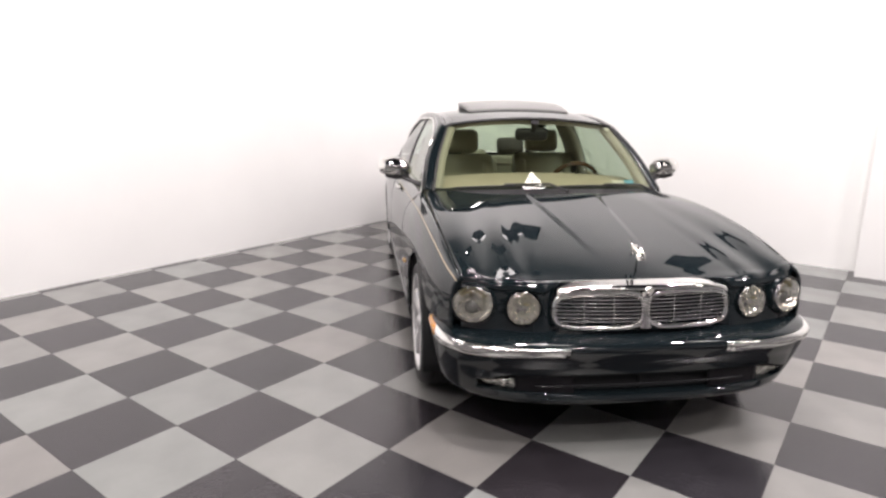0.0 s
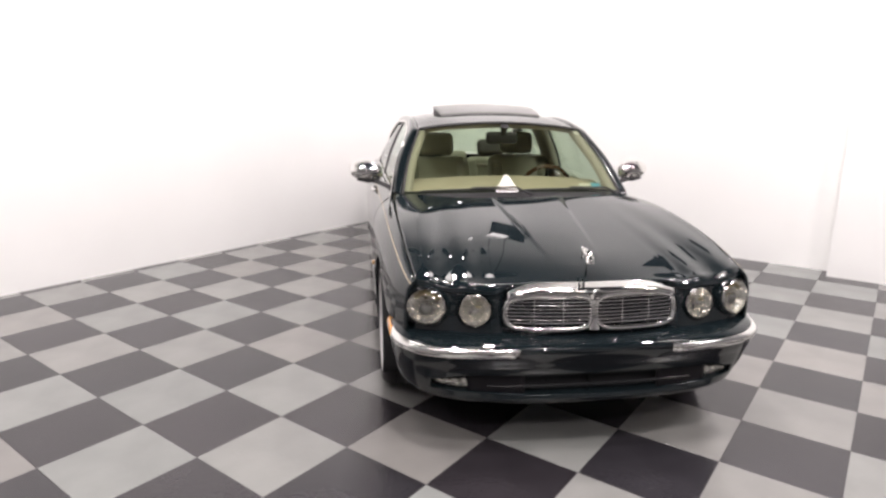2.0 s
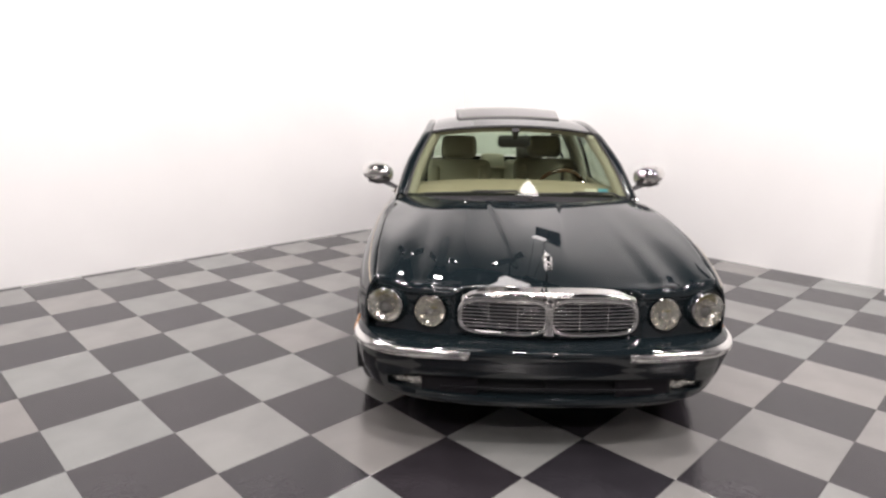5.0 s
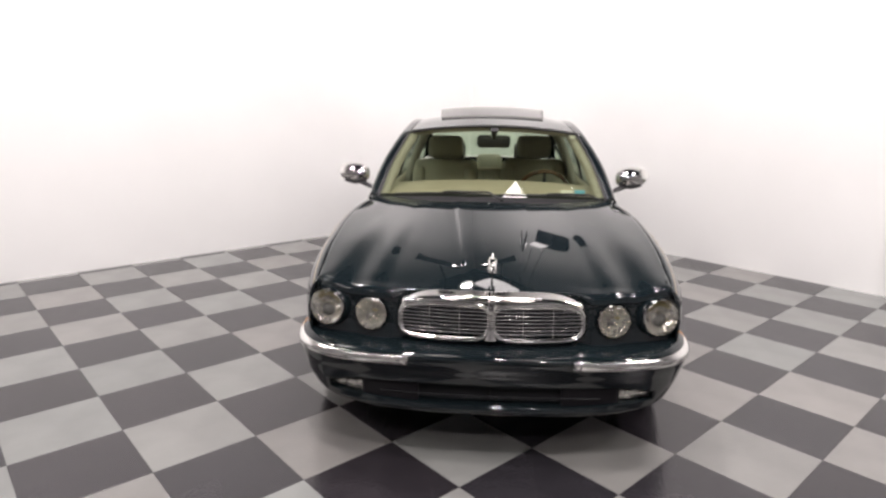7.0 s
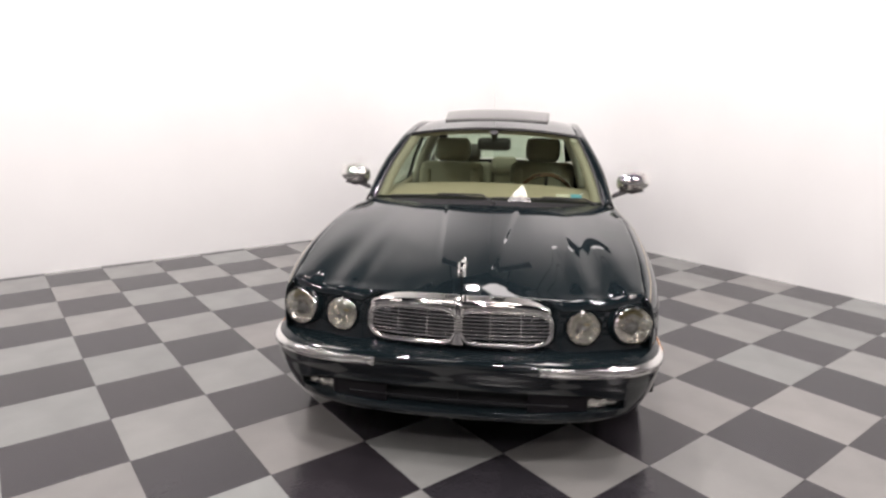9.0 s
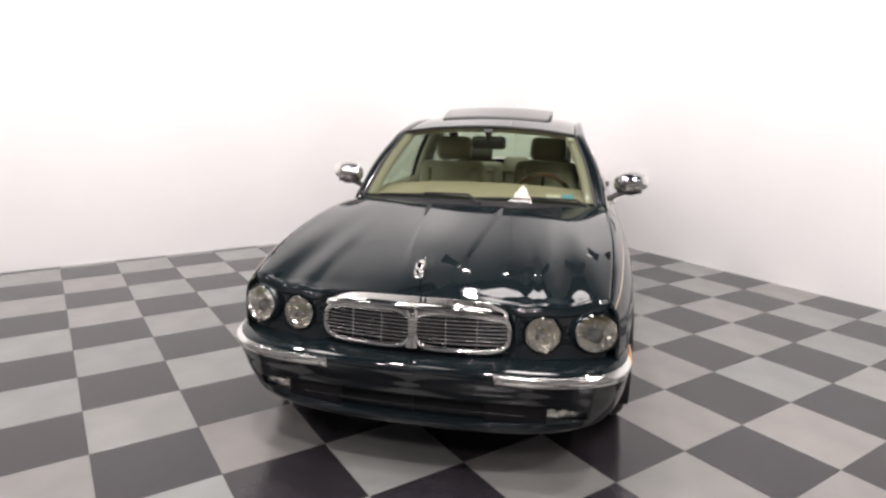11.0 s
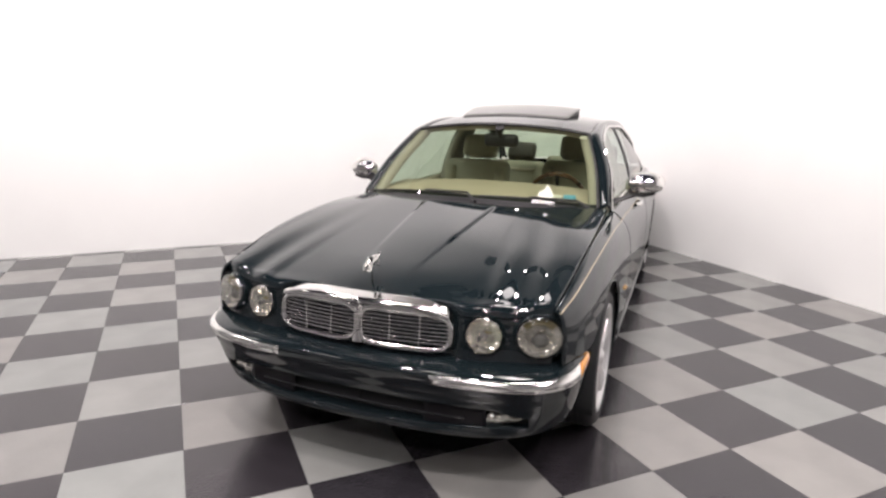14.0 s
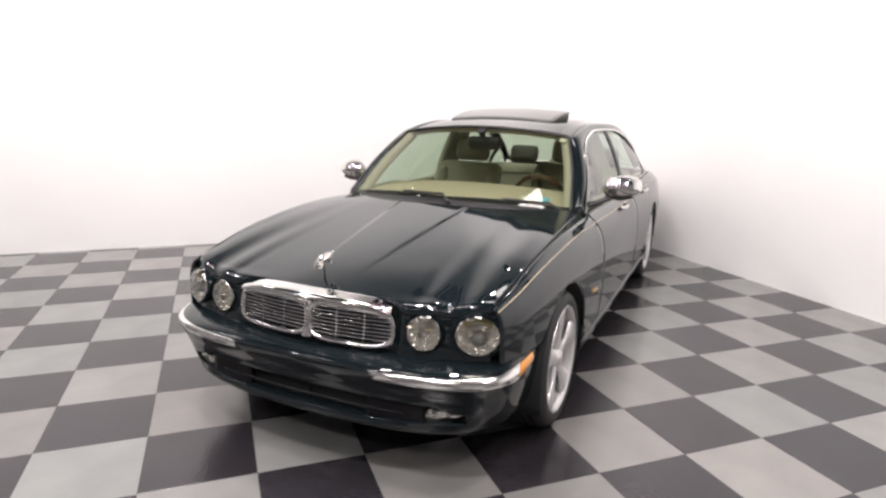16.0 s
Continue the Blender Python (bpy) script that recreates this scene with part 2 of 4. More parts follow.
slab("wall_south", (X0, Y0 - 0.2, -0.1), (X1, Y0, ROOM_H), FILL_WALL, "assumed grey wall at the showroom's far end, unseen, toned for bounce light", "wall")
slab("ceiling", (X0 - 0.2, Y0 - 0.2, ROOM_H), (X1 + 0.2, Y1 + 0.2, ROOM_H + 0.15), CEILING, "dark painted showroom ceiling", "ceiling")
slab("wall_pillar", (1.42, Y1 - 0.22, -0.0), (1.95, Y1 + 0.0, ROOM_H), WALL, "white boxed pillar standing against the wall", "pillar")


def high_window(x, z, w, h):
    """A small dark window high in the wall: frame, mullion, sill and two panes."""
    root = new("high_window")
    root.matrix_world = pose(x, Y1 - 0.012, z)
    tagged(root, "dark unlit window set high in the wall", "window", "high windows", "structure")
    for dx in (-w / 4, w / 4):
        part("pane", block((w / 2 - 0.03, 0.012, h - 0.05), (dx, 0, 0), 0.002), DARK_PANE, root)
    for dx, dz, ww, hh in ((0, h / 2, w + 0.04, 0.04), (0, -h / 2, w + 0.04, 0.04), (-w / 2, 0, 0.04, h - 0.04), (w / 2, 0, 0.04, h - 0.04), (0, 0, 0.025, h - 0.04)):
        part("frame", block((ww, 0.03, hh), (dx, -0.004, dz), 0.004), CEILING, root)


DARK_PANE = material("dark_window_glass", (0.010, 0.011, 0.016), 0.45)
high_window(-2.02, 3.70, 0.48, 0.34)
high_window(0.48, 3.46, 0.42, 0.38)


# ---- car ----
# Its own frame: x forward from the front axle, y to its left, z up from the floor.
car = new("sedan_car")
car.matrix_world = pose(0.2885, 1.2566, 0, 0, 0, -45.55)
tagged(car, "dark green luxury sedan with chrome trim, parked on the tiles", "car")

WHEELBASE, AXLE_Z, TYRE_R, ARCH_R = 3.159, 0.335, 0.335, 0.378

# Plan and side profiles along the car.
half_width = curve_of((-4.3, 0.80), (-4.0, 0.875), (-3.6, 0.915), (-3.16, 0.93), (-2.0, 0.932), (-0.9, 0.93), (-0.2, 0.922), (0.2, 0.906), (0.4, 0.886), (0.55, 0.857), (0.66, 0.815))
shoulder_y = curve_of((-4.3, 0.70), (-3.9, 0.76), (-3.4, 0.79), (-2.2, 0.80), (-1.5, 0.79), (-0.72, 0.785), (-0.3, 0.802), (0.1, 0.803), (0.4, 0.793), (0.66, 0.775))
shoulder_z = curve_of((-4.3, 0.90), (-3.9, 0.935), (-3.0, 0.94), (-2.2, 0.935), (-1.5, 0.927), (-0.72, 0.934), (-0.4, 0.931), (0.0, 0.898), (0.3, 0.852), (0.5, 0.806), (0.62, 0.775), (0.66, 0.763))


def side_y(x, z):
    w, s, t = half_width(x), shoulder_y(x), shoulder_z(x)
    up = min(max((z - 0.60) / (t - 0.60), 0.0), 1.0)
    low = max((0.60 - z) / 0.42, 0.0)
    return w - (w - s) * (0.35 * up ** 2 + 0.65 * up ** 6) - 0.035 * low ** 2


def side_panel(bottom, tops, rows=26):
    """A body side between a lower edge of (x, z) points and the shoulder at the x's in tops."""
    def at(u, v):
        (xb, zb), xt = bottom[u], tops[u]
        x, z = xb + (xt - xb) * v, zb + (shoulder_z(xt) - 0.002 - zb) * v
        return (x, side_y(x, z), z)
    return sheet(at, list(range(len(bottom))), steps(0, 1, rows))


def arch(cx, a0, a1, n=44):
    return [(cx + ARCH_R * math.cos(radians(a)), AXLE_Z + ARCH_R * math.sin(radians(a))) for a in steps(a0, a1, n)]


def both_sides(name, shape, mat, parent=None, label="", **more):
    return [part(name, s, mat, parent or car, label, **more) for s in (shape, flipped(shape))]


SILL_Z = 0.30
A_LOW = math.degrees(math.asin((SILL_Z - AXLE_Z) / ARCH_R))
A_SEAM = math.degrees(math.asin((0.535 - AXLE_Z) / ARCH_R))
arc = arch(0, 180 - A_LOW, A_SEAM)
bottom = [(x, SILL_Z) for x in steps(-0.765, arc[0][0] - 0.01, 14)] + arc + [(x, 0.535) for x in steps(arc[-1][0] + 0.012, 0.66, 16)]
tops = steps(-0.765, -0.37, 14) + steps(-0.36, 0.335, 44) + steps(0.345, 0.66, 16)
both_sides("front_fender", side_panel(bottom, tops), PAINT, thick=0.012)
xs = steps(-2.075, -0.771, 40)
doors = both_sides("front_door", side_panel([(x, SILL_Z) for x in xs], xs), PAINT, thick=0.02)
arc = arch(-WHEELBASE, 180 - A_LOW, A_LOW)
xs = steps(-2.765, -2.081, 22)
both_sides("rear_door", side_panel([(x, SILL_Z) for x in xs], xs), PAINT, thick=0.02)
arc.reverse()
bottom = arc + [(x, SILL_Z) for x in steps(arc[-1][0] - 0.01, -4.1, 14)]
tops = steps(-2.771, -3.55, 44) + steps(-3.56, -4.1, 14)
both_sides("rear_quarter", side_panel(bottom, tops), PAINT, thick=0.012)

# Arch lips and dark wheel wells.
for cx, ang in ((0, (180 - A_LOW, A_SEAM)), (-WHEELBASE, (180 - A_LOW, A_LOW))):
    pts = [(x, side_y(min(x, 0.5), z) - 0.008, z) for x, z in arch(cx, *ang)]
    both_sides("arch_lip", tube(pts, 0.008, 8), PAINT)
    well = lambda u, v, c=cx: (c + (ARCH_R + 0.006) * math.cos(u), 0.56 + 0.345 * v, AXLE_Z + (ARCH_R + 0.006) * math.sin(u))
    both_sides("wheel_well", sheet(well, steps(radians(-20), radians(200), 30), steps(0, 1, 4)), MATT, thick=0.006)

# Sills under the doors.
def sill_at(u, v):
    x = -0.36 - 2.43 * u
    a = v * math.pi
    return (x, side_y(x, SILL_Z) - 0.045 + 0.052 * math.cos(a * 0.5 + 0.0) - 0.10 * max(v - 0.6, 0), 0.302 - 0.13 * v - 0.01 * math.sin(a * 2))
both_sides("sill", sheet(sill_at, steps(0, 1, 30), steps(0, 1, 12)), PAINT, thick=0.015)
part("underbody", joined(block((4.6, 1.10, 0.12), (-1.78, 0, 0.23), 0.03), block((2.3, 1.66, 0.10), (-1.58, 0, 0.25), 0.03), block((1.25, 1.10, 0.34), (-0.05, 0, 0.42), 0.05), block((0.9, 1.2, 0.5), (-3.7, 0, 0.5), 0.05)), MATT, car)

# ---- bonnet and lamp panel ----
spine_z = lambda x: 0.9030 - 0.1650 * x - 0.030 * x * x - 0.13 * max(x - 0.42, 0.0) ** 2
front_x = curve_of((0, 0.728), (0.3, 0.712), (0.42, 0.706), (0.525, 0.694), (0.63, 0.664), (0.727, 0.638), (0.80, 0.605))
rear_x = lambda y: -0.385 - 0.365 * (abs(y) / 0.778) ** 3.2


def bonnet_z(x, y):
    y = abs(y)
    edge, u = shoulder_z(x), min(y / shoulder_y(x), 1.0)
    z = spine_z(x) - (spine_z(x) - edge) * u ** 2.4
    front = smooth_step(-0.75, 0.80, x)
    lean = (0.6 - x) / 1.1
    s = y + 0.09 * lean
    z -= 0.009 * front * smooth_step(0.05, 0.46, s) * (1 - smooth_step(0.57, 0.70, s))
    flutes = smooth_step(0.41, 0.51, s) * (1 - smooth_step(0.77, 0.88, s))
    z += (0.0042 * front ** 2.2) * flutes * math.cos(math.tau * (s - 0.525) / 0.20)
    z += 0.035 * max(-0.05 - x, 0.0) ** 2 * max(1 - u ** 4, 0.0)
    crease = 0.128 + 0.085 * (0.5 - x) / 0.9
    z += 0.0045 * (1 - smooth_step(crease - 0.010, crease + 0.014, y)) * (1 - smooth_step(0.05, 0.70, x))
    return z


def bonnet_at(u, v):
    """u across from -1 to 1; v along, 0 to 1 on top, 1 to 2 round the leading edge."""
    y = u * 0.80
    xf, xr = front_x(abs(y)), rear_x(y)
    x = xr + (xf - xr) * min(v, 1.0)
    yy = u * (shoulder_y(x) - 0.006)
    z = bonnet_z(x, yy)
    if v > 1:
        r = 0.010 + 0.036 * smooth_step(0.375, 0.45, abs(y))
        a = radians(12 + 78 * (v - 1))
        x, z = x + r * (math.sin(a) - math.sin(radians(12))), z - r * (math.cos(radians(12)) - math.cos(a))
    return (x, yy, z)


cols = steps(-1, 1, 181)
part("bonnet", sheet(bonnet_at, cols, steps(0, 1, 80) + [1 + k / 12 for k in range(1, 13)]), PAINT, car, "glossy dark green bonnet with fluted lamp ridges", thick=0.010)


def panel_at(u, v):
    x, y, z = bonnet_at(u, 2.0)
    low = 0.535
    zz = z - 0.004 + (low - z) * v
    return (x - 0.003 + 0.02 * v * v, y, zz)


LAMPS = ((0.726, 0.650, 0.080), (0.519, 0.642, 0.069))


def clear_of_lamps(u, v):
    x, y, z = panel_at(u, v)
    return all((abs(y) - ly) ** 2 + (z - 0.004 - lz) ** 2 > (r * 1.02) ** 2 for ly, lz, r in LAMPS)


part("lamp_panel", sheet(panel_at, steps(-1, 1, 241), steps(0, 1, 36), keep=clear_of_lamps), PAINT, car, thick=0.012)

# ---- front bumper ----
bumper_front = curve_of((0.19, 0.755), (0.21, 0.79), (0.238, 0.838), (0.258, 0.850), (0.275, 0.845), (0.32, 0.836), (0.40, 0.842), (0.44, 0.860), (0.488, 0.873), (0.502, 0.8715), (0.511, 0.862), (0.521, 0.838), (0.539, 0.77), (0.555, 0.70))
bumper_half = curve_of((0.19, 0.775), (0.25, 0.828), (0.32, 0.858), (0.38, 0.870), (0.48, 0.880), (0.51, 0.878), (0.535, 0.868), (0.555, 0.855))
BX = 0.36


def corner_power(z):
    """How square the plan outline is: rounder towards the floor."""
    return 3.4 + 2.1 * smooth_step(0.20, 0.42, z)


def bumper_xy(a, z):
    """The plan outline at height z; a runs from -1 (right rear) over 0 (middle) to 1."""
    w, x0, p = bumper_half(z), bumper_front(z), corner_power(z)
    t = abs(a) * math.pi / 2
    y = w * math.sin(t) ** (2 / p)
    x = BX + (x0 - BX) * max(math.cos(t), 0.0) ** (2 / p) - 0.08 * y * y
    return x, math.copysign(y, a)


def a_of_y(y, z):
    return math.asin((y / bumper_half(z)) ** (corner_power(z) / 2)) / (math.pi / 2)


def mouth(y, z):
    """How far inside the lower air opening a place lies: 0 outside, 1 well inside."""
    y = abs(y)
    top = 0.370 - 0.030 * smooth_step(0.56, 0.72, y)
    low = 0.276 + 0.016 * smooth_step(0.2, 0.7, y)
    s = min((top - z), (z - low)) / 0.010
    return min(max(min(s, (0.715 - y) / 0.02), 0.0), 1.0)


def bumper_at(a, z):
    x, y = bumper_xy(a, z)
    return (x - 0.055 * mouth(y, z) ** 1.8, y, z)


bz = steps(0.19, 0.266, 10) + steps(0.268, 0.38, 90) + [0.39, 0.40] + steps(0.405, 0.50, 14) + steps(0.505, 0.555, 16)
ba = [math.copysign(1 - (1 - abs(k)) ** 2.2, k) for k in steps(-1, 1, 281)]
bumper = part("front_bumper", sheet(bumper_at, ba, bz, keep=lambda a, z: mouth(bumper_xy(a, z)[1], z) < 0.99), PAINT, car, thick=0.006, sharp=70)
part("intake_backing", sheet(lambda a, z: (bumper_at(a, z)[0] - 0.006, bumper_at(a, z)[1], z), [a for a in ba if abs(bumper_xy(a, 0.35)[1]) < 0.75], steps(0.268, 0.378, 12)), MATT, bumper, thick=0.004)
for zz, span, rr, inset, mat in ((0.318, 0.47, 0.0045, 0.010, GLOSS_BAR), (0.343, 0.31, 0.003, 0.036, MATT), (0.296, 0.31, 0.003, 0.036, MATT)):
    pts = [(bumper_xy(a, zz)[0] - inset, bumper_xy(a, zz)[1], zz) for a in [a_of_y(abs(q), zz) * (1 if q > 0 else -1) for q in steps(-span, span, 60)]]
    part("intake_bar", tube(pts, rr, 8), mat, bumper)


def intake_panel_at(q, v):
    z = 0.282 + 0.080 * v
    return (bumper_xy(a_of_y(q, z), z)[0] - 0.014, q, z)


both_sides("intake_panel", sheet(intake_panel_at, steps(0.305, 0.553, 14), steps(0, 1, 6)), GLOSS, bumper, thick=0.006)
part("intake_post", block((0.02, 0.010, 0.085), (0.790, 0, 0.322), 0.003), MATT, bumper)

# Chrome blades and amber markers on the corners.
def blade(a0, a1, h0, h1, z0, z1, n=40, proud=0.003):
    def at(u, v):
        a = a0 + (a1 - a0) * (1 - (1 - u) ** 1.3)
        zc, h = z0 + (z1 - z0) * u, h0 + (h1 - h0) * u
        k = math.pi * (v - 0.5)
        z = zc + h / 2 * math.sin(k)
        x, y = bumper_xy(a, min(z, 0.53))
        x2, y2 = bumper_xy(min(a + 0.004, 0.999), min(z, 0.53))
        n_ = Vector((y2 - y, x - x2, 0)).normalized()
        d = (proud + 0.008 * math.cos(k)) * min(1, 12 * u + 0.3, 12 * (1 - u) + 0.6)
        return (x + n_.x * d, y + n_.y * d, z)
    return sheet(at, steps(0, 1, n), steps(0, 1, 10))


both_sides("bumper_blade", blade(a_of_y(0.345, 0.48), 0.846, 0.040, 0.058, 0.482, 0.501, 60), SOFT_CHROME, label="bright chrome bumper blade", thick=0.004)
both_sides("side_marker", blade(0.852, 0.975, 0.048, 0.034, 0.502, 0.512, 24), AMBER, label="amber side marker lens", thick=0.004)


# ---- round lamps ----
def round_lamp(x, y, z, r, name, side):
    root = new(name)
    root.parent = car
    root.location = (x, y, z)
    root.rotation_euler = (0, radians(-6), radians(21 * side if r > 0.075 else 8 * side))
    if r > 0.075:
        root.scale = (1, 1.05, 0.93)
    root["label"] = "round clear headlamp in a slim chrome ring" if r > 0.075 else "smaller round inner headlamp in a chrome ring"
    part("bezel", lathe([(r * 0.95, -0.02), (r * 0.955, 0.006), (r * 0.98, 0.010), (r * 1.01, 0.007), (r * 1.05, -0.01), (r * 1.08, -0.03)], 48, "x"), CHROME, root)
    part("cowl", lathe([(r * 1.05, -0.04), (r * 1.07, 0.0), (r * 1.12, 0.004), (r * 1.17, -0.006), (r * 1.2, -0.05)], 48, "x"), PAINT, root)
    part("lens", lathe([(0.0001, 0.030)] + [(r * 0.965 * math.sin(k), 0.030 - 0.024 * (1 - math.cos(k)) / 1.0) for k in steps(0.1, math.pi / 2, 10)], 40, "x"), LENS, root).visible_shadow = False
    rings = [(r * 0.96, 0.004), (r * 0.86, -0.012), (r * 0.8, -0.016), (r * 0.66, -0.035), (r * 0.62, -0.034), (r * 0.48, -0.052), (r * 0.30, -0.060)]
    bowl = part("reflector", lathe(rings + [(0.0001, -0.062)], 18 if r > 0.075 else 13, "x"), REFLECTOR, root, sharp=6)
    if r > 0.075:
        at = Matrix.Translation((-0.014, 0.004 * side, -0.016))
        part("projector", moved(lathe([(0.0001, 0.012)] + [(0.027 * math.sin(k), 0.012 - 0.020 * (1 - math.cos(k))) for k in steps(0.15, math.pi / 2, 8)], 32, "x"), at), PROJECTOR, root)
        part("projector_ring", moved(lathe([(0.027, -0.012), (0.028, -0.003), (0.031, 0.0), (0.034, -0.004), (0.036, -0.055)], 32, "x"), at), CHROME, root)
        # Olive band modelled in place of a brown reflection in the upper lens.
        rim = [(-0.012 - 0.012 * (1 - math.sin(a)), r * 0.72 * math.cos(a), r * 0.72 * math.sin(a)) for a in steps(radians(35), radians(145), 14)]
        part("reflection_band", tube(rim, r * 0.11, 8), OLIVE, root)
    else:
        part("bulb_cap", moved(lathe([(0.0001, 0.01), (0.012, 0.006), (0.016, -0.01), (0.016, -0.05)], 20, "x"), Matrix.Translation((-0.012, 0, 0))), CHROME, root)
        part("bulb_shield", block((0.010, r * 0.40, r * 0.14), (-0.006, r * 0.22, r * 0.20), 0.004), OLIVE, root)
        part("bulb_shield", block((0.010, r * 0.16, r * 0.34), (-0.010, -r * 0.30, -r * 0.22), 0.004), BLACK, root)
    return root


for side in (1, -1):
    round_lamp(0.684, 0.726 * side, 0.650, 0.083, "outer_headlamp", side)
    round_lamp(0.734, 0.519 * side, 0.642, 0.070, "inner_headlamp", side)

# ---- grille ----
grille = new("grille")
grille.parent = car
grille["label"] = "wide chrome grille with a centre bar and dark vanes"
GZ, GH, GW = 0.638, 0.078, 0.388


def grille_x(y):
    return 0.788 - 0.26 * y * y


def grille_edge(t):
    """The rounded outline of one half-opening, t from 0 to 1 round it."""
    a = math.tau * t
    c, s = math.cos(a), math.sin(a)
    return math.copysign(abs(c) ** 0.42, c), math.copysign(abs(s) ** 0.55, s)


def grille_ring(side, r):
    pts = []
    for i in range(73):
        c, s = grille_edge(i / 72)
        y = side * (GW / 2 + 0.004 + c * (GW / 2 - 0.004))
        lean = 0.012 * (abs(y) / GW) ** 2
        z = GZ - lean * 0.6 + s * GH * (1 - 0.10 * (abs(y) / GW) ** 3)
        pts.append((grille_x(y) - 0.10 * (z - GZ), y, z))
    return tube(pts, [r * (1.0 + 0.5 * smooth_step(GZ + 0.03, GZ + 0.08, p[2])) for p in pts], 12, up=(1, 0, 0), caps=False)


for side in (1, -1):
    part("surround", grille_ring(side, 0.012), CHROME, grille, "polished chrome surround")
    for k in range(8):
        z = GZ - 0.054 + 0.0155 * k
        half = (GW - 0.012) * (1 if abs(k - 3.5) < 3 else 0.965)
        pts = [(grille_x(y) - 0.010 - 0.10 * (z - GZ), y * side, z) for y in steps(0.014, half, 14)]
        part("vane", tube(pts, 0.0031, 8), VANE, grille)
    for y in (0.135, 0.262):
        pts = [(grille_x(y) - 0.006 - 0.10 * (z - GZ), y * side, z) for z in steps(GZ - 0.070, GZ + 0.072, 6)]
        part("upright", tube(pts, 0.0032, 8, up=(1, 0, 0)), CHROME, grille)
pts = [(grille_x(0) + 0.006 - 0.1 * (z - GZ), 0, z) for z in steps(GZ - 0.076, GZ + 0.080, 8)]
part("centre_bar", tube(pts, [0.024, 0.016, 0.0135, 0.013, 0.0135, 0.017, 0.026, 0.040], 14, flat=0.55, up=(1, 0, 0)), CHROME, grille)
def top_bar_at(y, v):
    """The broad bar over the grille: a flat sloping top that rolls over into a short face."""
    drop = 0.030 * (abs(y) / GW) ** 4
    flat, a = min(v / 0.5, 1.0), max(v - 0.5, 0.0) * 2 * radians(84)
    x = grille_x(y) - 0.050 + 0.046 * flat + 0.024 * math.sin(a)
    z = GZ + 0.120 - 0.008 * flat - 0.024 * (1 - math.cos(a))
    return (x, y, z - drop)


part("top_bar", sheet(top_bar_at, steps(-GW * 0.985, GW * 0.985, 60), steps(0, 1, 20)), CHROME, grille, "broad polished chrome top bar", thick=0.006)
part("badge", moved(lathe([(0.0001, 0.012), (0.015, 0.012), (0.018, 0.008), (0.019, -0.004)], 24, "x"), Matrix.Translation((grille_x(0) + 0.014, 0, GZ + 0.088))), CHROME, grille)
part("backing", sheet(lambda y, z: (grille_x(y) - 0.045, y, z), steps(-GW, GW, 20), steps(GZ - 0.075, GZ + 0.075, 4)), MATT, grille, thick=0.004)

# ---- bonnet mascot: a long leaping form on a small foot ----
body = tube([(0.716, 0, 0.856), (0.700, 0, 0.862), (0.680, 0, 0.868), (0.655, 0, 0.866), (0.632, 0, 0.870), (0.614, 0, 0.876)], [0.008, 0.011, 0.014, 0.012, 0.013, 0.006], 12)
head = tube([(0.708, 0, 0.860), (0.722, 0, 0.856), (0.734, 0, 0.848), (0.742, 0, 0.843)], [0.008, 0.011, 0.009, 0.004], 10)
tail = tube([(0.620, 0, 0.872), (0.604, 0, 0.874), (0.590, 0, 0.879), (0.578, 0, 0.886)], [0.006, 0.004, 0.0035, 0.002], 8)
limbs = []
for d in (-0.007, 0.007):
    limbs.append(tube([(0.702, d, 0.856), (0.716, d, 0.844), (0.730, d, 0.840), (0.740, d, 0.841)], [0.006, 0.005, 0.004, 0.002], 8))
    limbs.append(tube([(0.632, d, 0.866), (0.640, d, 0.852), (0.624, d, 0.848), (0.612, d, 0.842)], [0.009, 0.006, 0.004, 0.003], 8))
stout = pose(0.668, 0, 0.862) @ Matrix.Diagonal((0.80, 1.45, 1.25, 1)) @ pose(-0.668, 0, -0.862)
part("bonnet_mascot", moved(joined(body, head, tail, *limbs), stout), CHROME, car, "small polished chrome leaping mascot")
part("mascot_post", tube([(0.668, 0, 0.858), (0.668, 0, 0.815), (0.664, 0, 0.772)], [0.002, 0.002, 0.005], 8, up=(1, 0, 0)), PAINT, car)

# ---- fog lamps ----
for side in (1, -1):
    fog = new("fog_lamp")
    fog.parent = car
    def fog_at(u, v, s=side):
        y = 0.556 + 0.135 * u
        h = 0.028 * (1 - u) ** 0.6 + 0.004
        z = 0.316 + 0.012 * u + (v - 0.5) * 2 * h
        x = bumper_xy(a_of_y(y, z), z)[0] - 0.006 - 0.016 * (2 * v - 1) ** 2
        return (x, s * y, z)
    part("fog_lens", sheet(fog_at, steps(0, 1, 16), steps(0, 1, 8)), LENS, fog)
    part("fog_reflector", sheet(lambda u, v: (fog_at(u, v)[0] - 0.012 - 0.006 * math.sin(14 * u), fog_at(u, v)[1], fog_at(u, v)[2]), steps(0, 1, 24), steps(0, 1, 8)), REFLECTOR, fog, thick=0.002)
    fog["label"] = "clear fog lamp set into the lower opening"

# ---- greenhouse ----
screen_edge = path_of((-0.692, 0.742, 0.945), (-0.912, 0.684, 1.145), (-1.145, 0.590, 1.343))
roof_edge = path_of((-1.145, 0.590, 1.343), (-1.45, 0.577, 1.392), (-2.1, 0.570, 1.412), (-2.7, 0.570, 1.376), (-2.98, 0.575, 1.322))
rear_edge = path_of((-2.98, 0.575, 1.322), (-3.3, 0.60, 1.16), (-3.62, 0.64, 0.975))
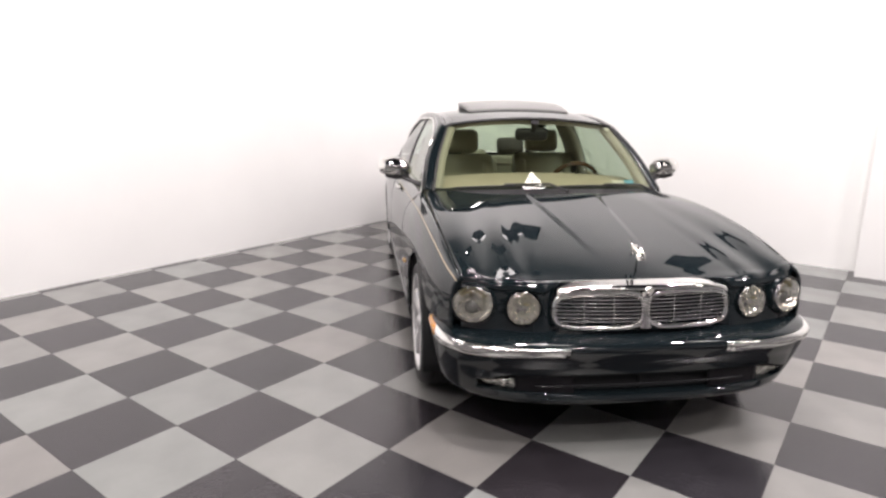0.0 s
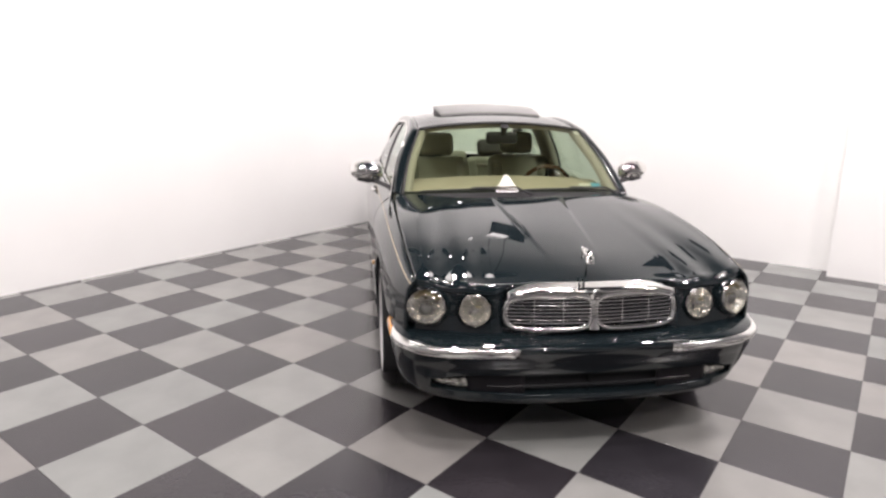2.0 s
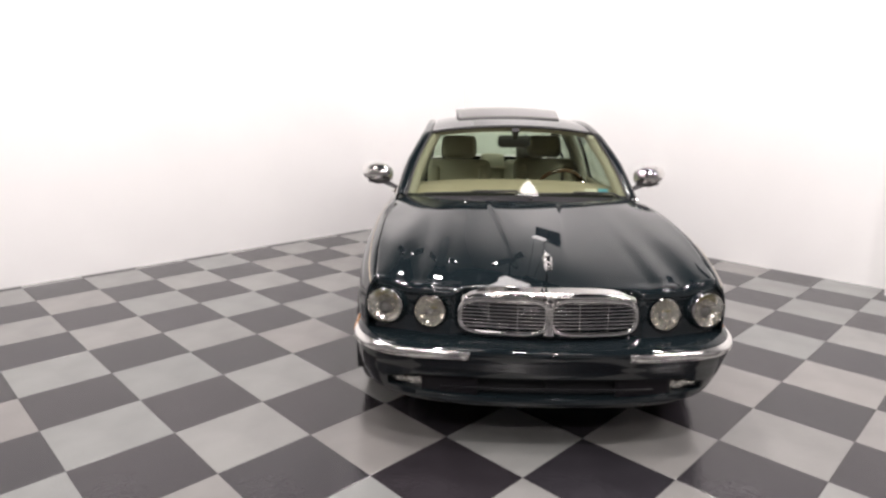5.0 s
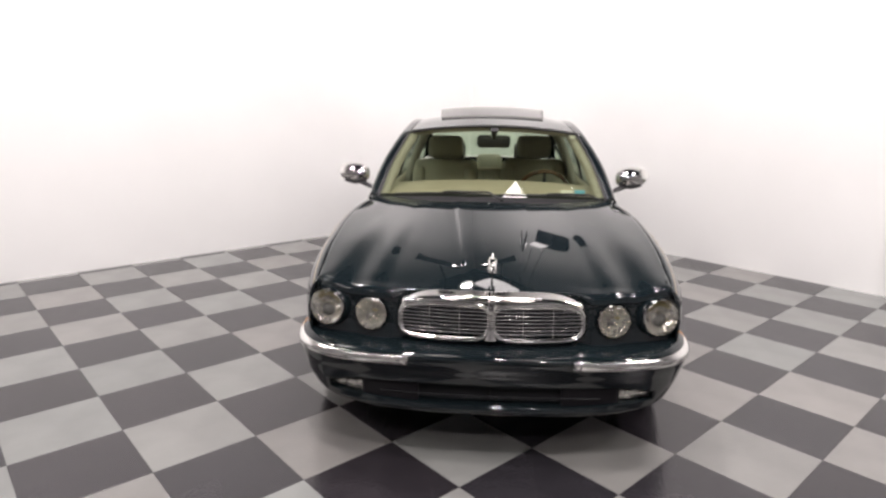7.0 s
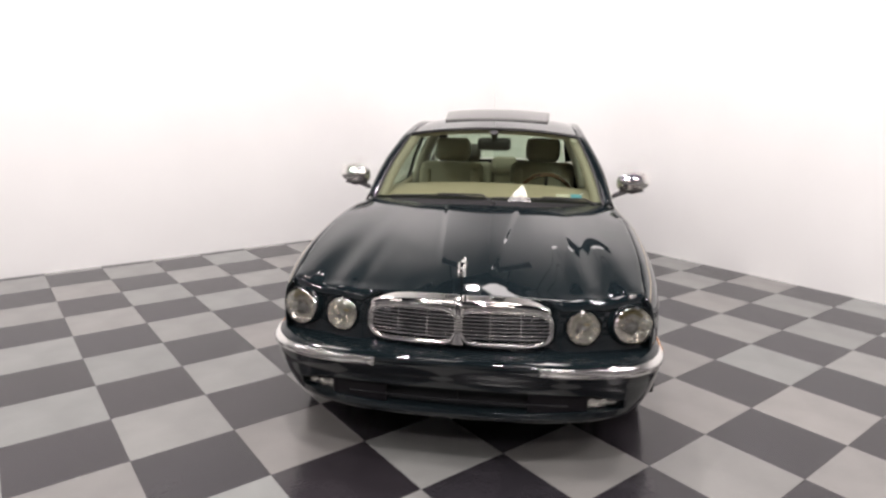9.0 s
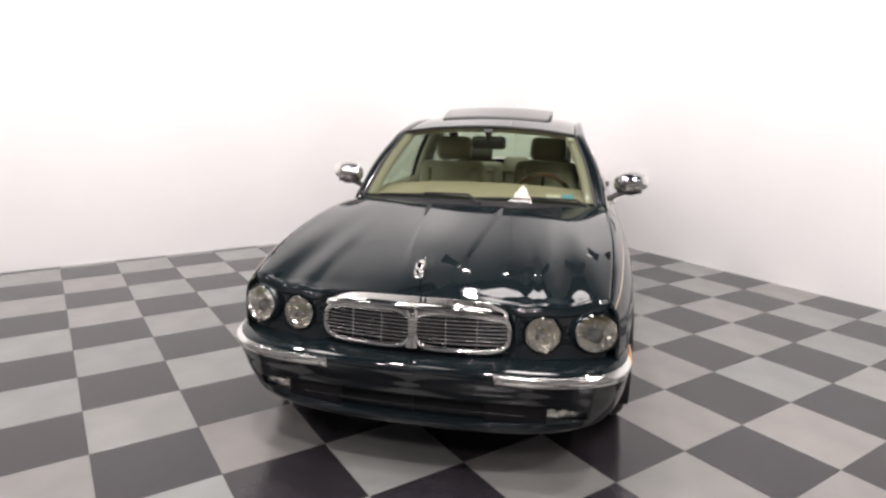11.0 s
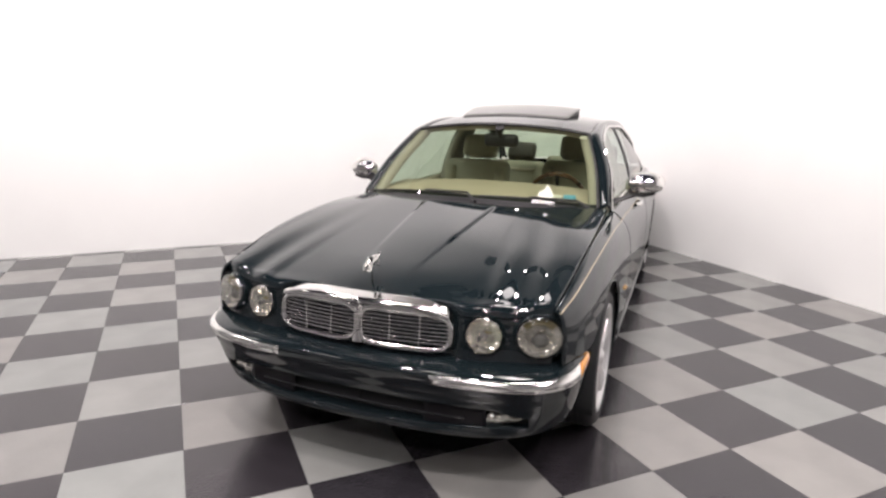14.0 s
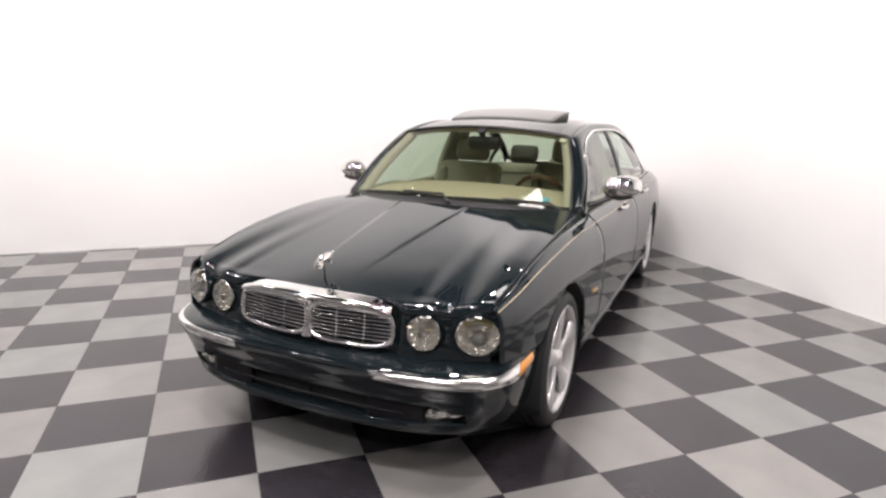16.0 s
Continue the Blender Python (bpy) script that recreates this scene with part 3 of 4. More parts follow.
rail = path_of((-0.740, 0.800, 0.930), (-0.985, 0.747, 1.130), (-1.23, 0.664, 1.288), (-1.5, 0.632, 1.357), (-2.1, 0.630, 1.378), (-2.7, 0.638, 1.340), (-3.2, 0.672, 1.21), (-3.55, 0.705, 1.03), (-3.72, 0.745, 0.946))
inner = lambda t: screen_edge(t / 0.20) if t < 0.20 else roof_edge((t - 0.20) / 0.56) if t < 0.76 else rear_edge((t - 0.76) / 0.24)
ts = steps(0, 1, 90)
# Match the two curves by x, so that the loft runs straight across.
def rail_at(x):
    lo, hi = 0.0, 1.0
    for _ in range(30):
        mid = (lo + hi) / 2
        lo, hi = (mid, hi) if rail(mid).x > x else (lo, mid)
    return rail((lo + hi) / 2)


def frame_at(t, v):
    a = inner(t)
    b = rail_at(a.x - 0.05 - 0.05 * t)
    out = Vector((0, 0.55, 0.85))
    return a.lerp(b, v) + out * 0.028 * math.sin(math.pi * v)


both_sides("roof_rail", sheet(frame_at, ts, steps(0, 1, 10)), PAINT, thick=0.010)


def roof_at(t, k):
    e = roof_edge(t)
    c = 1 - k * k
    return (e.x + (0.05 - 0.09 * t) * c, e.y * k, e.z + 0.042 * c + 0.010 * (1 - k ** 8))


part("roof", sheet(roof_at, steps(0, 1, 40), steps(-1, 1, 41)), PAINT, car, thick=0.012)
part("headliner", sheet(lambda t, k: Vector(roof_at(t, k)) - Vector((0, 0, 0.035)), steps(0.02, 0.98, 20), steps(-0.97, 0.97, 21)), ROOF_LINING, car, thick=0.01)


def screen_at(s, k):
    e = screen_edge(s)
    c = 1 - k * k
    return (e.x + (0.115 - 0.065 * s) * c, e.y * k, e.z + (0.022 + 0.028 * s + 0.025 * s * (1 - s)) * c)


part("windscreen", sheet(screen_at, steps(-0.0, 1, 24), steps(-0.985, 0.985, 33)), WINDSCREEN, car, "green-tinted windscreen")
# Black edge band and bright seal round the windscreen.
for side in (1, -1):
    pts = [Vector(screen_at(s, 0.985 * side)) + Vector((0.004, 0, 0.004)) for s in steps(0, 1, 20)]
    part("screen_seal", tube(pts, 0.007, 8), BLACK, car)
pts = [Vector(screen_at(1.0, k)) + Vector((0.004, 0, 0.002)) for k in steps(-0.985, 0.985, 40)]
part("screen_seal", tube(pts, 0.010, 8), BLACK, car)
for side in (1, -1):
    pts = [Vector((e.x - 0.035, side * (e.y - 0.034), e.z - 0.016)) for e in (screen_edge(s) for s in steps(0.03, 1, 20))]
    part("pillar_trim", tube(pts, 0.034, 10), HEADLINER, car)
pts = [Vector(screen_at(1.0, k)) + Vector((-0.05, 0, -0.012)) for k in steps(-0.93, 0.93, 30)]
part("header_trim", tube(pts, 0.022, 8), HEADLINER, car)
part("screen_frit", sheet(lambda s, k: Vector(screen_at(s, k)) + Vector((-0.004, 0, -0.006)), steps(0, 0.055, 4), steps(-0.985, 0.985, 40)), MATT, car, thick=0.002)


def cowl_at(u, k):
    y = k * 0.72
    x0, x1 = rear_x(y) + 0.004, screen_at(0.03, y / 0.72 * 0.985)[0] + 0.03
    z0, z1 = bonnet_z(rear_x(y), y) - 0.012, screen_at(0.03, y / 0.72 * 0.985)[2] - 0.012
    return (x0 + (x1 - x0) * u, y, z0 + (z1 - z0) * u - 0.012 * math.sin(math.pi * u))


part("cowl", sheet(cowl_at, steps(0, 1, 8), steps(-1, 1, 40)), BLACK, car, thick=0.006)


def back_at(s, k):
    e = rear_edge(s)
    c = 1 - k * k
    return (e.x - (0.04 + 0.10 * s) * c, e.y * k, e.z + 0.05 * (1 - s * 0.6) * c)


part("rear_window", sheet(back_at, steps(0, 1, 18), steps(-0.99, 0.99, 25)), SIDE_GLASS, car, "green-tinted rear window")


# Side glass between the belt and the rail.
def belt(x):
    return Vector((x, shoulder_y(x) - 0.012, shoulder_z(x) + 0.002))


def glass_at(x, v):
    a, b = belt(x), rail_at(x)
    b = Vector((x, b.y - 0.012, b.z - 0.006))
    p = a.lerp(b, v)
    return p + Vector((0, 0.020 * math.sin(math.pi * v), 0))


for name, xa, xb in (("front_window", -0.80, -2.07), ("rear_window_side", -2.15, -3.30), ("quarter_window", -3.34, -3.66)):
    both_sides(name, sheet(glass_at, steps(xa, xb, 30), steps(0, 1, 12)), SIDE_GLASS, label="green-tinted side glass")
both_sides("door_post", sheet(lambda x, v: glass_at(x, v) + Vector((0, 0.006, 0)), steps(-2.06, -2.16, 5), steps(0, 1, 12)), BLACK, thick=0.012)
both_sides("post_trim", sheet(lambda x, v: glass_at(x, v) - Vector((0, 0.075, 0)), steps(-1.84, -2.16, 6), steps(-0.05, 1, 12)), HEADLINER, thick=0.05)
both_sides("door_post", sheet(lambda x, v: glass_at(x, v) + Vector((0, 0.004, 0)), steps(-3.29, -3.35, 4), steps(0, 1, 12)), BLACK, thick=0.012)
pts = [rail(t) + Vector((0, 0.004, -0.002)) for t in steps(0, 1, 80)]
both_sides("window_trim", tube(pts, 0.009, 8), CHROME, label="bright chrome window surround")
pts = [belt(x) + Vector((0, 0.012, 0.006)) for x in steps(-0.775, -3.72, 50)]
both_sides("belt_trim", tube(pts, 0.007, 8), CHROME)

# Tilted sunroof panel.
def roof_z(x, y):
    """Height of the roof skin over a place."""
    lo, hi = 0.0, 1.0
    for _ in range(24):
        t = (lo + hi) / 2
        e = roof_edge(t)
        k = min(abs(y) / e.y, 1.0)
        lo, hi = (t, hi) if e.x + (0.05 - 0.09 * t) * (1 - k * k) > x else (lo, t)
    return roof_at(t, k)[2]


def sun_at(u, k):
    y = 0.405 * k * (1 - 0.06 * (1 - u))
    x = -1.46 - 0.38 * u + 0.02 * (1 - k * k)
    return (x, y, roof_z(x, y) + 0.004 + 0.047 * u + 0.004 * math.sin(math.pi * u))


part("sunroof", sheet(sun_at, steps(0, 1, 14), steps(-1, 1, 25)), ROOF_GLASS, car, "grey glass sunroof tilted open", thick=0.012, solid_offset=0)
part("sunroof_skirt", sheet(lambda k, v: (sun_at(0.97, k)[0], sun_at(0.97, k)[1], sun_at(0.97, k)[2] - 0.010 - 0.04 * v), steps(-0.95, 0.95, 20), [0, 1]), BLACK, car, thick=0.01)
for k in (-0.985, 0.985):
    part("sunroof_side", sheet(lambda u, v, k=k: (sun_at(u, k)[0], sun_at(u, k)[1], sun_at(u, k)[2] - 0.006 - v * 0.057 * u), steps(0.1, 1, 14), [0, 1]), BLACK, car, thick=0.008)

# ---- boot, rear end ----
def boot_at(u, k):
    x = -3.63 - 0.56 * u - 0.05 * (1 - k * k) * u
    return (x, k * (shoulder_y(x) - 0.004), shoulder_z(x) + (0.045 - 0.02 * u) * (1 - k * k) - 0.02 * max(u - 0.85, 0) / 0.15)
part("boot_lid", sheet(boot_at, steps(0, 1, 20), steps(-1, 1, 31)), PAINT, car, thick=0.012)
rear_half = curve_of((0.2, 0.80), (0.45, 0.865), (0.62, 0.872), (0.8, 0.83), (0.91, 0.735))
rear_tail = curve_of((0.2, -4.20), (0.42, -4.335), (0.55, -4.345), (0.60, -4.29), (0.8, -4.26), (0.91, -4.215))
def tail_at(a, z):
    t = abs(a) * math.pi / 2
    return (-4.08 + (rear_tail(z) + 4.08) * math.cos(t) ** 0.6, math.copysign(rear_half(z) * math.sin(t) ** 0.62, a), z)
part("rear_end", sheet(tail_at, steps(-1, 1, 61), steps(0.2, 0.91, 30)), PAINT, car, thick=0.012)
def tail_lamp_at(u, v):
    x, y, z = tail_at(0.46 + 0.36 * u, 0.66 + 0.18 * v)
    return (x - 0.012, y + 0.008 * u, z)
both_sides("tail_lamp", sheet(tail_lamp_at, steps(0, 1, 14), steps(0, 1, 10)), RED, label="red tail lamp", thick=0.008)

# ---- mirrors ----
for side in (1, -1):
    mirror = new("door_mirror")
    mirror.parent = car
    mirror["label"] = "polished chrome door mirror"
    def shell_at(u, v, s=side):
        a, b = u * math.tau, v * math.pi
        r = math.sin(b) ** 0.72
        y = 0.846 + 0.224 * (1 - math.cos(b)) / 2
        z = 1.060 + 0.072 * r * math.sin(a) * (1.0 if math.sin(a) > 0 else 0.9 + 0.12 * math.cos(b)) + 0.010 * (y - 0.86) / 0.2
        x = -1.0 + 0.092 * r * math.cos(a) * (1.0 if math.cos(a) > 0 else 0.35)
        return (x - 0.04 * (y - 0.86) / 0.2, s * y, z)
    part("mirror_shell", sheet(shell_at, steps(0, 1, 33), steps(0.02, 0.98, 18)), CHROME, mirror, thick=0.0)
    part("mirror_foot", moved(tube([(-0.94, 0.78, 0.955), (-0.965, 0.83, 0.975), (-0.985, 0.90, 1.005)], [0.035, 0.026, 0.035], 10, flat=0.5), Matrix.Diagonal((1, side, 1, 1))), BLACK, mirror)
    part("mirror_base", moved(tube([(-0.985, 0.87, 1.004), (-0.99, 0.95, 1.002), (-1.0, 1.02, 1.012)], [0.02, 0.04, 0.02], 10, flat=0.35), Matrix.Diagonal((1, side, 1, 1))), BLACK, mirror)
    part("mirror_glass", moved(lathe([(0.0001, 0), (0.05, 0), (0.053, 0.004)], 24, "x"), Matrix.Translation((-1.040, 0.960 * side, 1.060)) @ Matrix.Diagonal((1, 1.6, 1, 1))), SATIN, mirror)

# ---- door handles, repeaters, coachlines ----
for x in (-1.62, -2.64):
    zc = 0.865 if x > -2 else 0.875
    pts = [(x + d, side_y(x, zc) + 0.006 + 0.026 * (1 - (d / 0.095) ** 4), zc) for d in steps(-0.095, 0.095, 15)]
    both_sides("door_handle", tube(pts, 0.012, 10, flat=1.2), CHROME, car, "chrome door handle")
pts = [(x, side_y(x, 0.545) + 0.003, 0.545) for x in steps(-0.50, -0.59, 6)]
both_sides("side_repeater", tube(pts, [0.006, 0.010, 0.012, 0.012, 0.010, 0.006], 10), DULL_AMBER, label="small amber repeater lamp")
def coach_at(u, v):
    x = 0.655 - 4.45 * u
    z = shoulder_z(x) - min(0.020 + 0.0266 * (0.66 - x), 0.056) + 0.0035 * v
    return (x, side_y(x, z) + 0.0012, z)
both_sides("coachline", sheet(coach_at, steps(0, 1, 90), [0, 1]), GOLD, label="thin pale gold coachline", thick=0.0008)

# ---- wipers ----
for y0, y1 in ((-0.60, -0.02), (0.05, 0.60)):
    k0, k1 = y0 / 0.72, y1 / 0.72
    pts = [Vector(screen_at(0.022 + 0.012 * math.sin(math.pi * q), k0 + (k1 - k0) * q)) + Vector((0.02, 0, 0.012)) for q in steps(0, 1, 20)]
    part("wiper_blade", tube(pts, 0.0045, 6, flat=1.3), BLACK, car)
    arm = [Vector(cowl_at(0.4, y1 / 0.72 + 0.12)) + Vector((0, 0, 0.02)), Vector(screen_at(0.03, k1)) + Vector((0.03, 0, 0.025)), pts[10] + Vector((0.008, 0, 0.012))]
    part("wiper_arm", tube(arm, [0.010, 0.007, 0.005], 8), BLACK, car)

# ---- wheels ----
def wheel(x, y, side):
    root = new("wheel")
    root.parent = car
    root.location = (x, y, AXLE_Z)
    root.rotation_euler = (0, 0, 0 if side > 0 else math.pi)
    w = 0.122
    prof = [(0.258, w - 0.012), (0.262, w - 0.002), (0.278, w + 0.004), (0.300, w + 0.003), (0.318, w - 0.010), (0.330, w - 0.026), (0.335, w - 0.045)]
    tread = [p for k in (0.06, 0.02, -0.02, -0.06) for p in ((0.335, k + 0.008), (0.328, k + 0.005), (0.328, k - 0.005), (0.335, k - 0.008))]
    full = prof + tread + [(r, -a) for r, a in reversed(prof)]
    tyre = part("tyre", lathe(full, 72), RUBBER, root, "black low-profile tyre")
    rim = part("rim", lathe([(0.262, w - 0.008), (0.258, w + 0.002), (0.250, w), (0.240, w - 0.012), (0.234, w - 0.03), (0.228, 0.0), (0.24, -w)], 64), SATIN, root, "silver five-spoke alloy rim")
    part("brake_disc", lathe([(0.06, 0.012), (0.165, 0.012), (0.165, -0.012), (0.06, -0.012)], 40), SATIN, root)
    part("inner_wheel", lathe([(0.22, -0.03), (0.15, -0.04), (0.0001, -0.04)], 32), MATT, root)
    for k in range(5):
        a = math.tau * k / 5 + 0.3
        def spoke_at(u, v, a=a):
            r = 0.035 + 0.208 * u
            half = 0.040 + 0.004 * u + 0.022 * max(u - 0.6, 0) ** 1.0 / 0.4 - 0.012 * math.sin(math.pi * min(u / 0.8, 1))
            t = v * 2 - 1
            depth = w - 0.028 + 0.014 * u + 0.010 * (1 - abs(t) ** 3)
            px, pz = r, t * half
            return (px * math.cos(a) - pz * math.sin(a), depth, px * math.sin(a) + pz * math.cos(a))
        part("spoke", sheet(spoke_at, steps(0, 1, 14), steps(0, 1, 9)), SATIN, rim, thick=0.03, solid_offset=-1)
    part("hub", lathe([(0.0001, w - 0.002), (0.026, w - 0.002), (0.030, w - 0.008), (0.058, w - 0.02), (0.062, w - 0.04), (0.06, -0.02)], 32), SATIN, root)
    for k in range(5):
        a = math.tau * (k + 0.5) / 5 + 0.3
        part("lug_nut", moved(lathe([(0.0001, w - 0.018), (0.007, w - 0.018), (0.009, w - 0.03)], 8), Matrix.Translation((0.044 * math.cos(a), 0, 0.044 * math.sin(a)))), CHROME, root)
    return root


for x in (0, -WHEELBASE):
    for side in (1, -1):
        wheel(x, 0.778 * side, side)

# ---- cabin ----
part("cabin_floor", block((2.6, 1.5, 0.05), (-2.1, 0, 0.34), 0.02), CARPET, car)
part("bulkhead", block((0.06, 1.40, 0.56), (-0.74, 0, 0.62), 0.02), MATT, car)
def dash_at(u, k):
    y = 0.70 * k
    x0 = screen_at(0.04, k * 0.97)[0] - 0.012
    z0 = screen_at(0.04, k * 0.97)[2] - 0.014
    x1 = -1.16
    if u < 0.7:
        q = u / 0.7
        return (x0 + (x1 - x0) * q, y, z0 + (0.985 + 0.030 * (1 - k * k) - z0) * math.sin(q * math.pi / 2) ** 0.8)
    q = (u - 0.7) / 0.3
    return (x1 - 0.05 * math.sin(q * math.pi / 2), y, 0.985 + 0.030 * (1 - k * k) - 0.33 * q)
part("dashboard", sheet(dash_at, steps(0, 1, 30), steps(-1, 1, 33)), DASH, car, "beige leather-topped dashboard", thick=0.02)
part("dash_wood", sheet(lambda u, k: (-1.212 - 0.004 * u, 0.68 * k, 0.90 - 0.11 * u), [0, 0.5, 1], steps(-1, 1, 20)), WOOD, car, thick=0.008)
both_sides("door_card", sheet(lambda x, v: (x, side_y(x, 0.5) - 0.085 - 0.05 * v, 0.36 + 0.56 * v), steps(-0.85, -3.2, 20), steps(0, 1, 8)), CREAM, thick=0.03)
both_sides("door_top", tube([(x, shoulder_y(x) - 0.055, shoulder_z(x) - 0.01) for x in steps(-0.80, -3.3, 30)], 0.030, 8), DASH)


def seat(x, y, w, tall, recline, rest):
    root = new("seat")
    root.parent = car
    root.matrix_basis = pose(x, y, 0.38)
    root["label"] = "cream leather seat"
    part("cushion", block((0.54, w, 0.20), (0, 0, 0.14), 0.06, 4), CREAM, root)
    back = pose(-0.26, 0, 0.20, 0, -recline)
    part("backrest", joined(moved(block((0.15, w, tall), (0, 0, tall / 2), 0.06, 4), back), moved(block((0.10, w * 0.20, tall * 0.85), (0.05, w * 0.40, tall * 0.46), 0.04, 3), back), moved(block((0.10, w * 0.20, tall * 0.85), (0.05, -w * 0.40, tall * 0.46), 0.04, 3), back)), CREAM, root)
    part("headrest", moved(block((0.11, 0.29, 0.19), (0.005, 0, tall + 0.11), 0.05, 4), back), rest, root)
    for d in (-0.06, 0.06):
        part("headrest_post", moved(tube([(0, d, tall - 0.05), (0, d, tall + 0.06)], 0.006, 8, up=(1, 0, 0)), back), CHROME, root)
    return root


for x, y in ((-1.62, 0.37), (-1.40, -0.37)):
    seat(x, y, 0.52, 0.545, 20, CREAM)
for y in (0.40, -0.40):
    seat(-2.82, y, 0.56, 0.435, 26, SHADED_BROWN)
part("rear_centre_seat", joined(block((0.50, 0.26, 0.19), (-2.80, 0, 0.52), 0.05, 4), moved(block((0.14, 0.26, 0.50), (0, 0, 0.25), 0.05, 4), pose(-3.08, 0, 0.58, 0, -26))), CREAM, car)
part("centre_console", block((0.95, 0.20, 0.34), (-1.62, 0, 0.52), 0.05, 4), CREAM, car)
part("parcel_shelf", block((0.45, 1.2, 0.03), (-3.36, 0, 0.90), 0.01), DASH, car)
steer = new("steering_wheel")
steer.parent = car
steer.matrix_basis = pose(-1.27, 0.385, 0.905, 0, -66, 0)
steer["label"] = "dark wood-rimmed steering wheel"
ring = [(0.19 * math.cos(a), 0.19 * math.sin(a), 0) for a in steps(0, math.tau, 49)]
part("wheel_rim", tube(ring, 0.016, 10, caps=False), WOOD, steer)
part("wheel_boss", block((0.17, 0.15, 0.05), (0, 0, -0.02), 0.02), CREAM, steer)
for a in (0, math.pi, -math.pi / 2):
    part("wheel_spoke", tube([(0.06 * math.sin(a + math.pi / 2), 0.06 * math.cos(a + math.pi / 2), -0.01), (0.185 * math.sin(a + math.pi / 2), 0.185 * math.cos(a + math.pi / 2), 0)], 0.012, 8), BLACK, steer)
part("steering_column", tube([(-1.14, 0.37, 0.82), (-1.32, 0.37, 0.885)], 0.035, 12), BLACK, car)
part("rear_view_mirror", joined(block((0.060, 0.235, 0.088), (-1.135, 0.012, 1.287), 0.029, 4), tube([(-1.07, 0.015, 1.375), (-1.10, 0.015, 1.33), (-1.12, 0.015, 1.30)], [0.03, 0.018, 0.012], 8)), BLACK, car)

# ---- stickers ----
def on_screen(s, y, lift=0.0):
    """A place on the windscreen, s up the glass."""
    p = Vector(screen_at(s, y / (screen_edge(s).y)))
    return p + Vector((0.75, 0, 0.66)) * lift


def sticker(name, y0, y1, s0, s1, mat, label):
    return part(name, sheet(lambda u, v: on_screen(s0 + (s1 - s0) * v, y0 + (y1 - y0) * u, -0.003), steps(0, 1, 4), steps(0, 1, 3)), mat, car, label, thick=0.0006)
sticker("inspection_sticker", 0.53, 0.60, 0.075, 0.135, BLUE, "small pale blue square sticker")
sticker("inspection_sticker", 0.44, 0.52, 0.075, 0.125, PAPER, "small white square sticker")
sticker("screen_tag", 0.535, 0.575, 0.91, 0.965, PAPER, "small white tag")


# ---- tiled floor ----
LIGHT_TILE = material("pale_grey_tile", (0.42, 0.42, 0.40), 0.35)
DARK_TILE = material("charcoal_tile", (0.06, 0.058, 0.062), 0.35)


def tile_look(m, a, b):
    """Fine moulded texture, dusty blotches and a tone of its own for each tile."""
    place, ramp = mottled(m, a, b, 3.0, 6.0)
    info = m.node_tree.nodes.new("ShaderNodeObjectInfo")
    tone = node(m, "ShaderNodeMapRange", To_Min=0.93, To_Max=1.07)
    link(m, info.outputs["Random"], tone.inputs["Value"])
    mul = m.node_tree.nodes.new("ShaderNodeVectorMath")
    mul.operation = "SCALE"
    link(m, ramp.outputs["Color"], mul.inputs[0])
    link(m, tone.outputs["Result"], mul.inputs["Scale"])
    tint = m.node_tree.nodes.new("ShaderNodeValToRGB")
    tint.color_ramp.elements[0].color, tint.color_ramp.elements[1].color = (1.03, 0.99, 0.968, 1), (0.972, 1.008, 0.998, 1)
    shuffle = node(m, "ShaderNodeMath")
    shuffle.operation = "FRACT"
    spread = node(m, "ShaderNodeMath")
    spread.operation = "MULTIPLY"
    spread.inputs[1].default_value = 17.3
    link(m, info.outputs["Random"], spread.inputs[0])
    link(m, spread.outputs["Value"], shuffle.inputs[0])
    link(m, shuffle.outputs["Value"], tint.inputs["Fac"])
    both = m.node_tree.nodes.new("ShaderNodeVectorMath")
    both.operation = "MULTIPLY"
    link(m, mul.outputs["Vector"], both.inputs[0])
    link(m, tint.outputs["Color"], both.inputs[1])
    link(m, both.outputs["Vector"], bsdf(m).inputs["Base Color"])
    n = node(m, "ShaderNodeTexNoise", Scale=9.0, Detail=3.0)
    link(m, place.outputs["Object"], n.inputs["Vector"])
    rough = node(m, "ShaderNodeMapRange", To_Min=0.15, To_Max=0.28)
    link(m, n.outputs["Fac"], rough.inputs["Value"])
    link(m, rough.outputs["Result"], bsdf(m).inputs["Roughness"])
    w = node(m, "ShaderNodeTexVoronoi", Scale=70.0)
    link(m, place.outputs["Object"], w.inputs["Vector"])
    bump = node(m, "ShaderNodeBump", Strength=0.35, Distance=0.0012)
    link(m, w.outputs["Distance"], bump.inputs["Height"])
    link(m, bump.outputs["Normal"], bsdf(m).inputs["Normal"])


tile_look(LIGHT_TILE, (0.200, 0.201, 0.197), (0.236, 0.237, 0.231))
tile_look(DARK_TILE, (0.0215, 0.0195, 0.0235), (0.030, 0.0275, 0.0325))
GROUT = material("black_joint", (0.03, 0.03, 0.03), 0.7)

floor = slab("floor", (X0 - 0.2, Y0 - 0.2, -0.16), (X1 + 0.2, Y1 + 0.2, -0.012), GROUT, "checkerboard floor of pale grey and charcoal interlocking tiles", "floor")


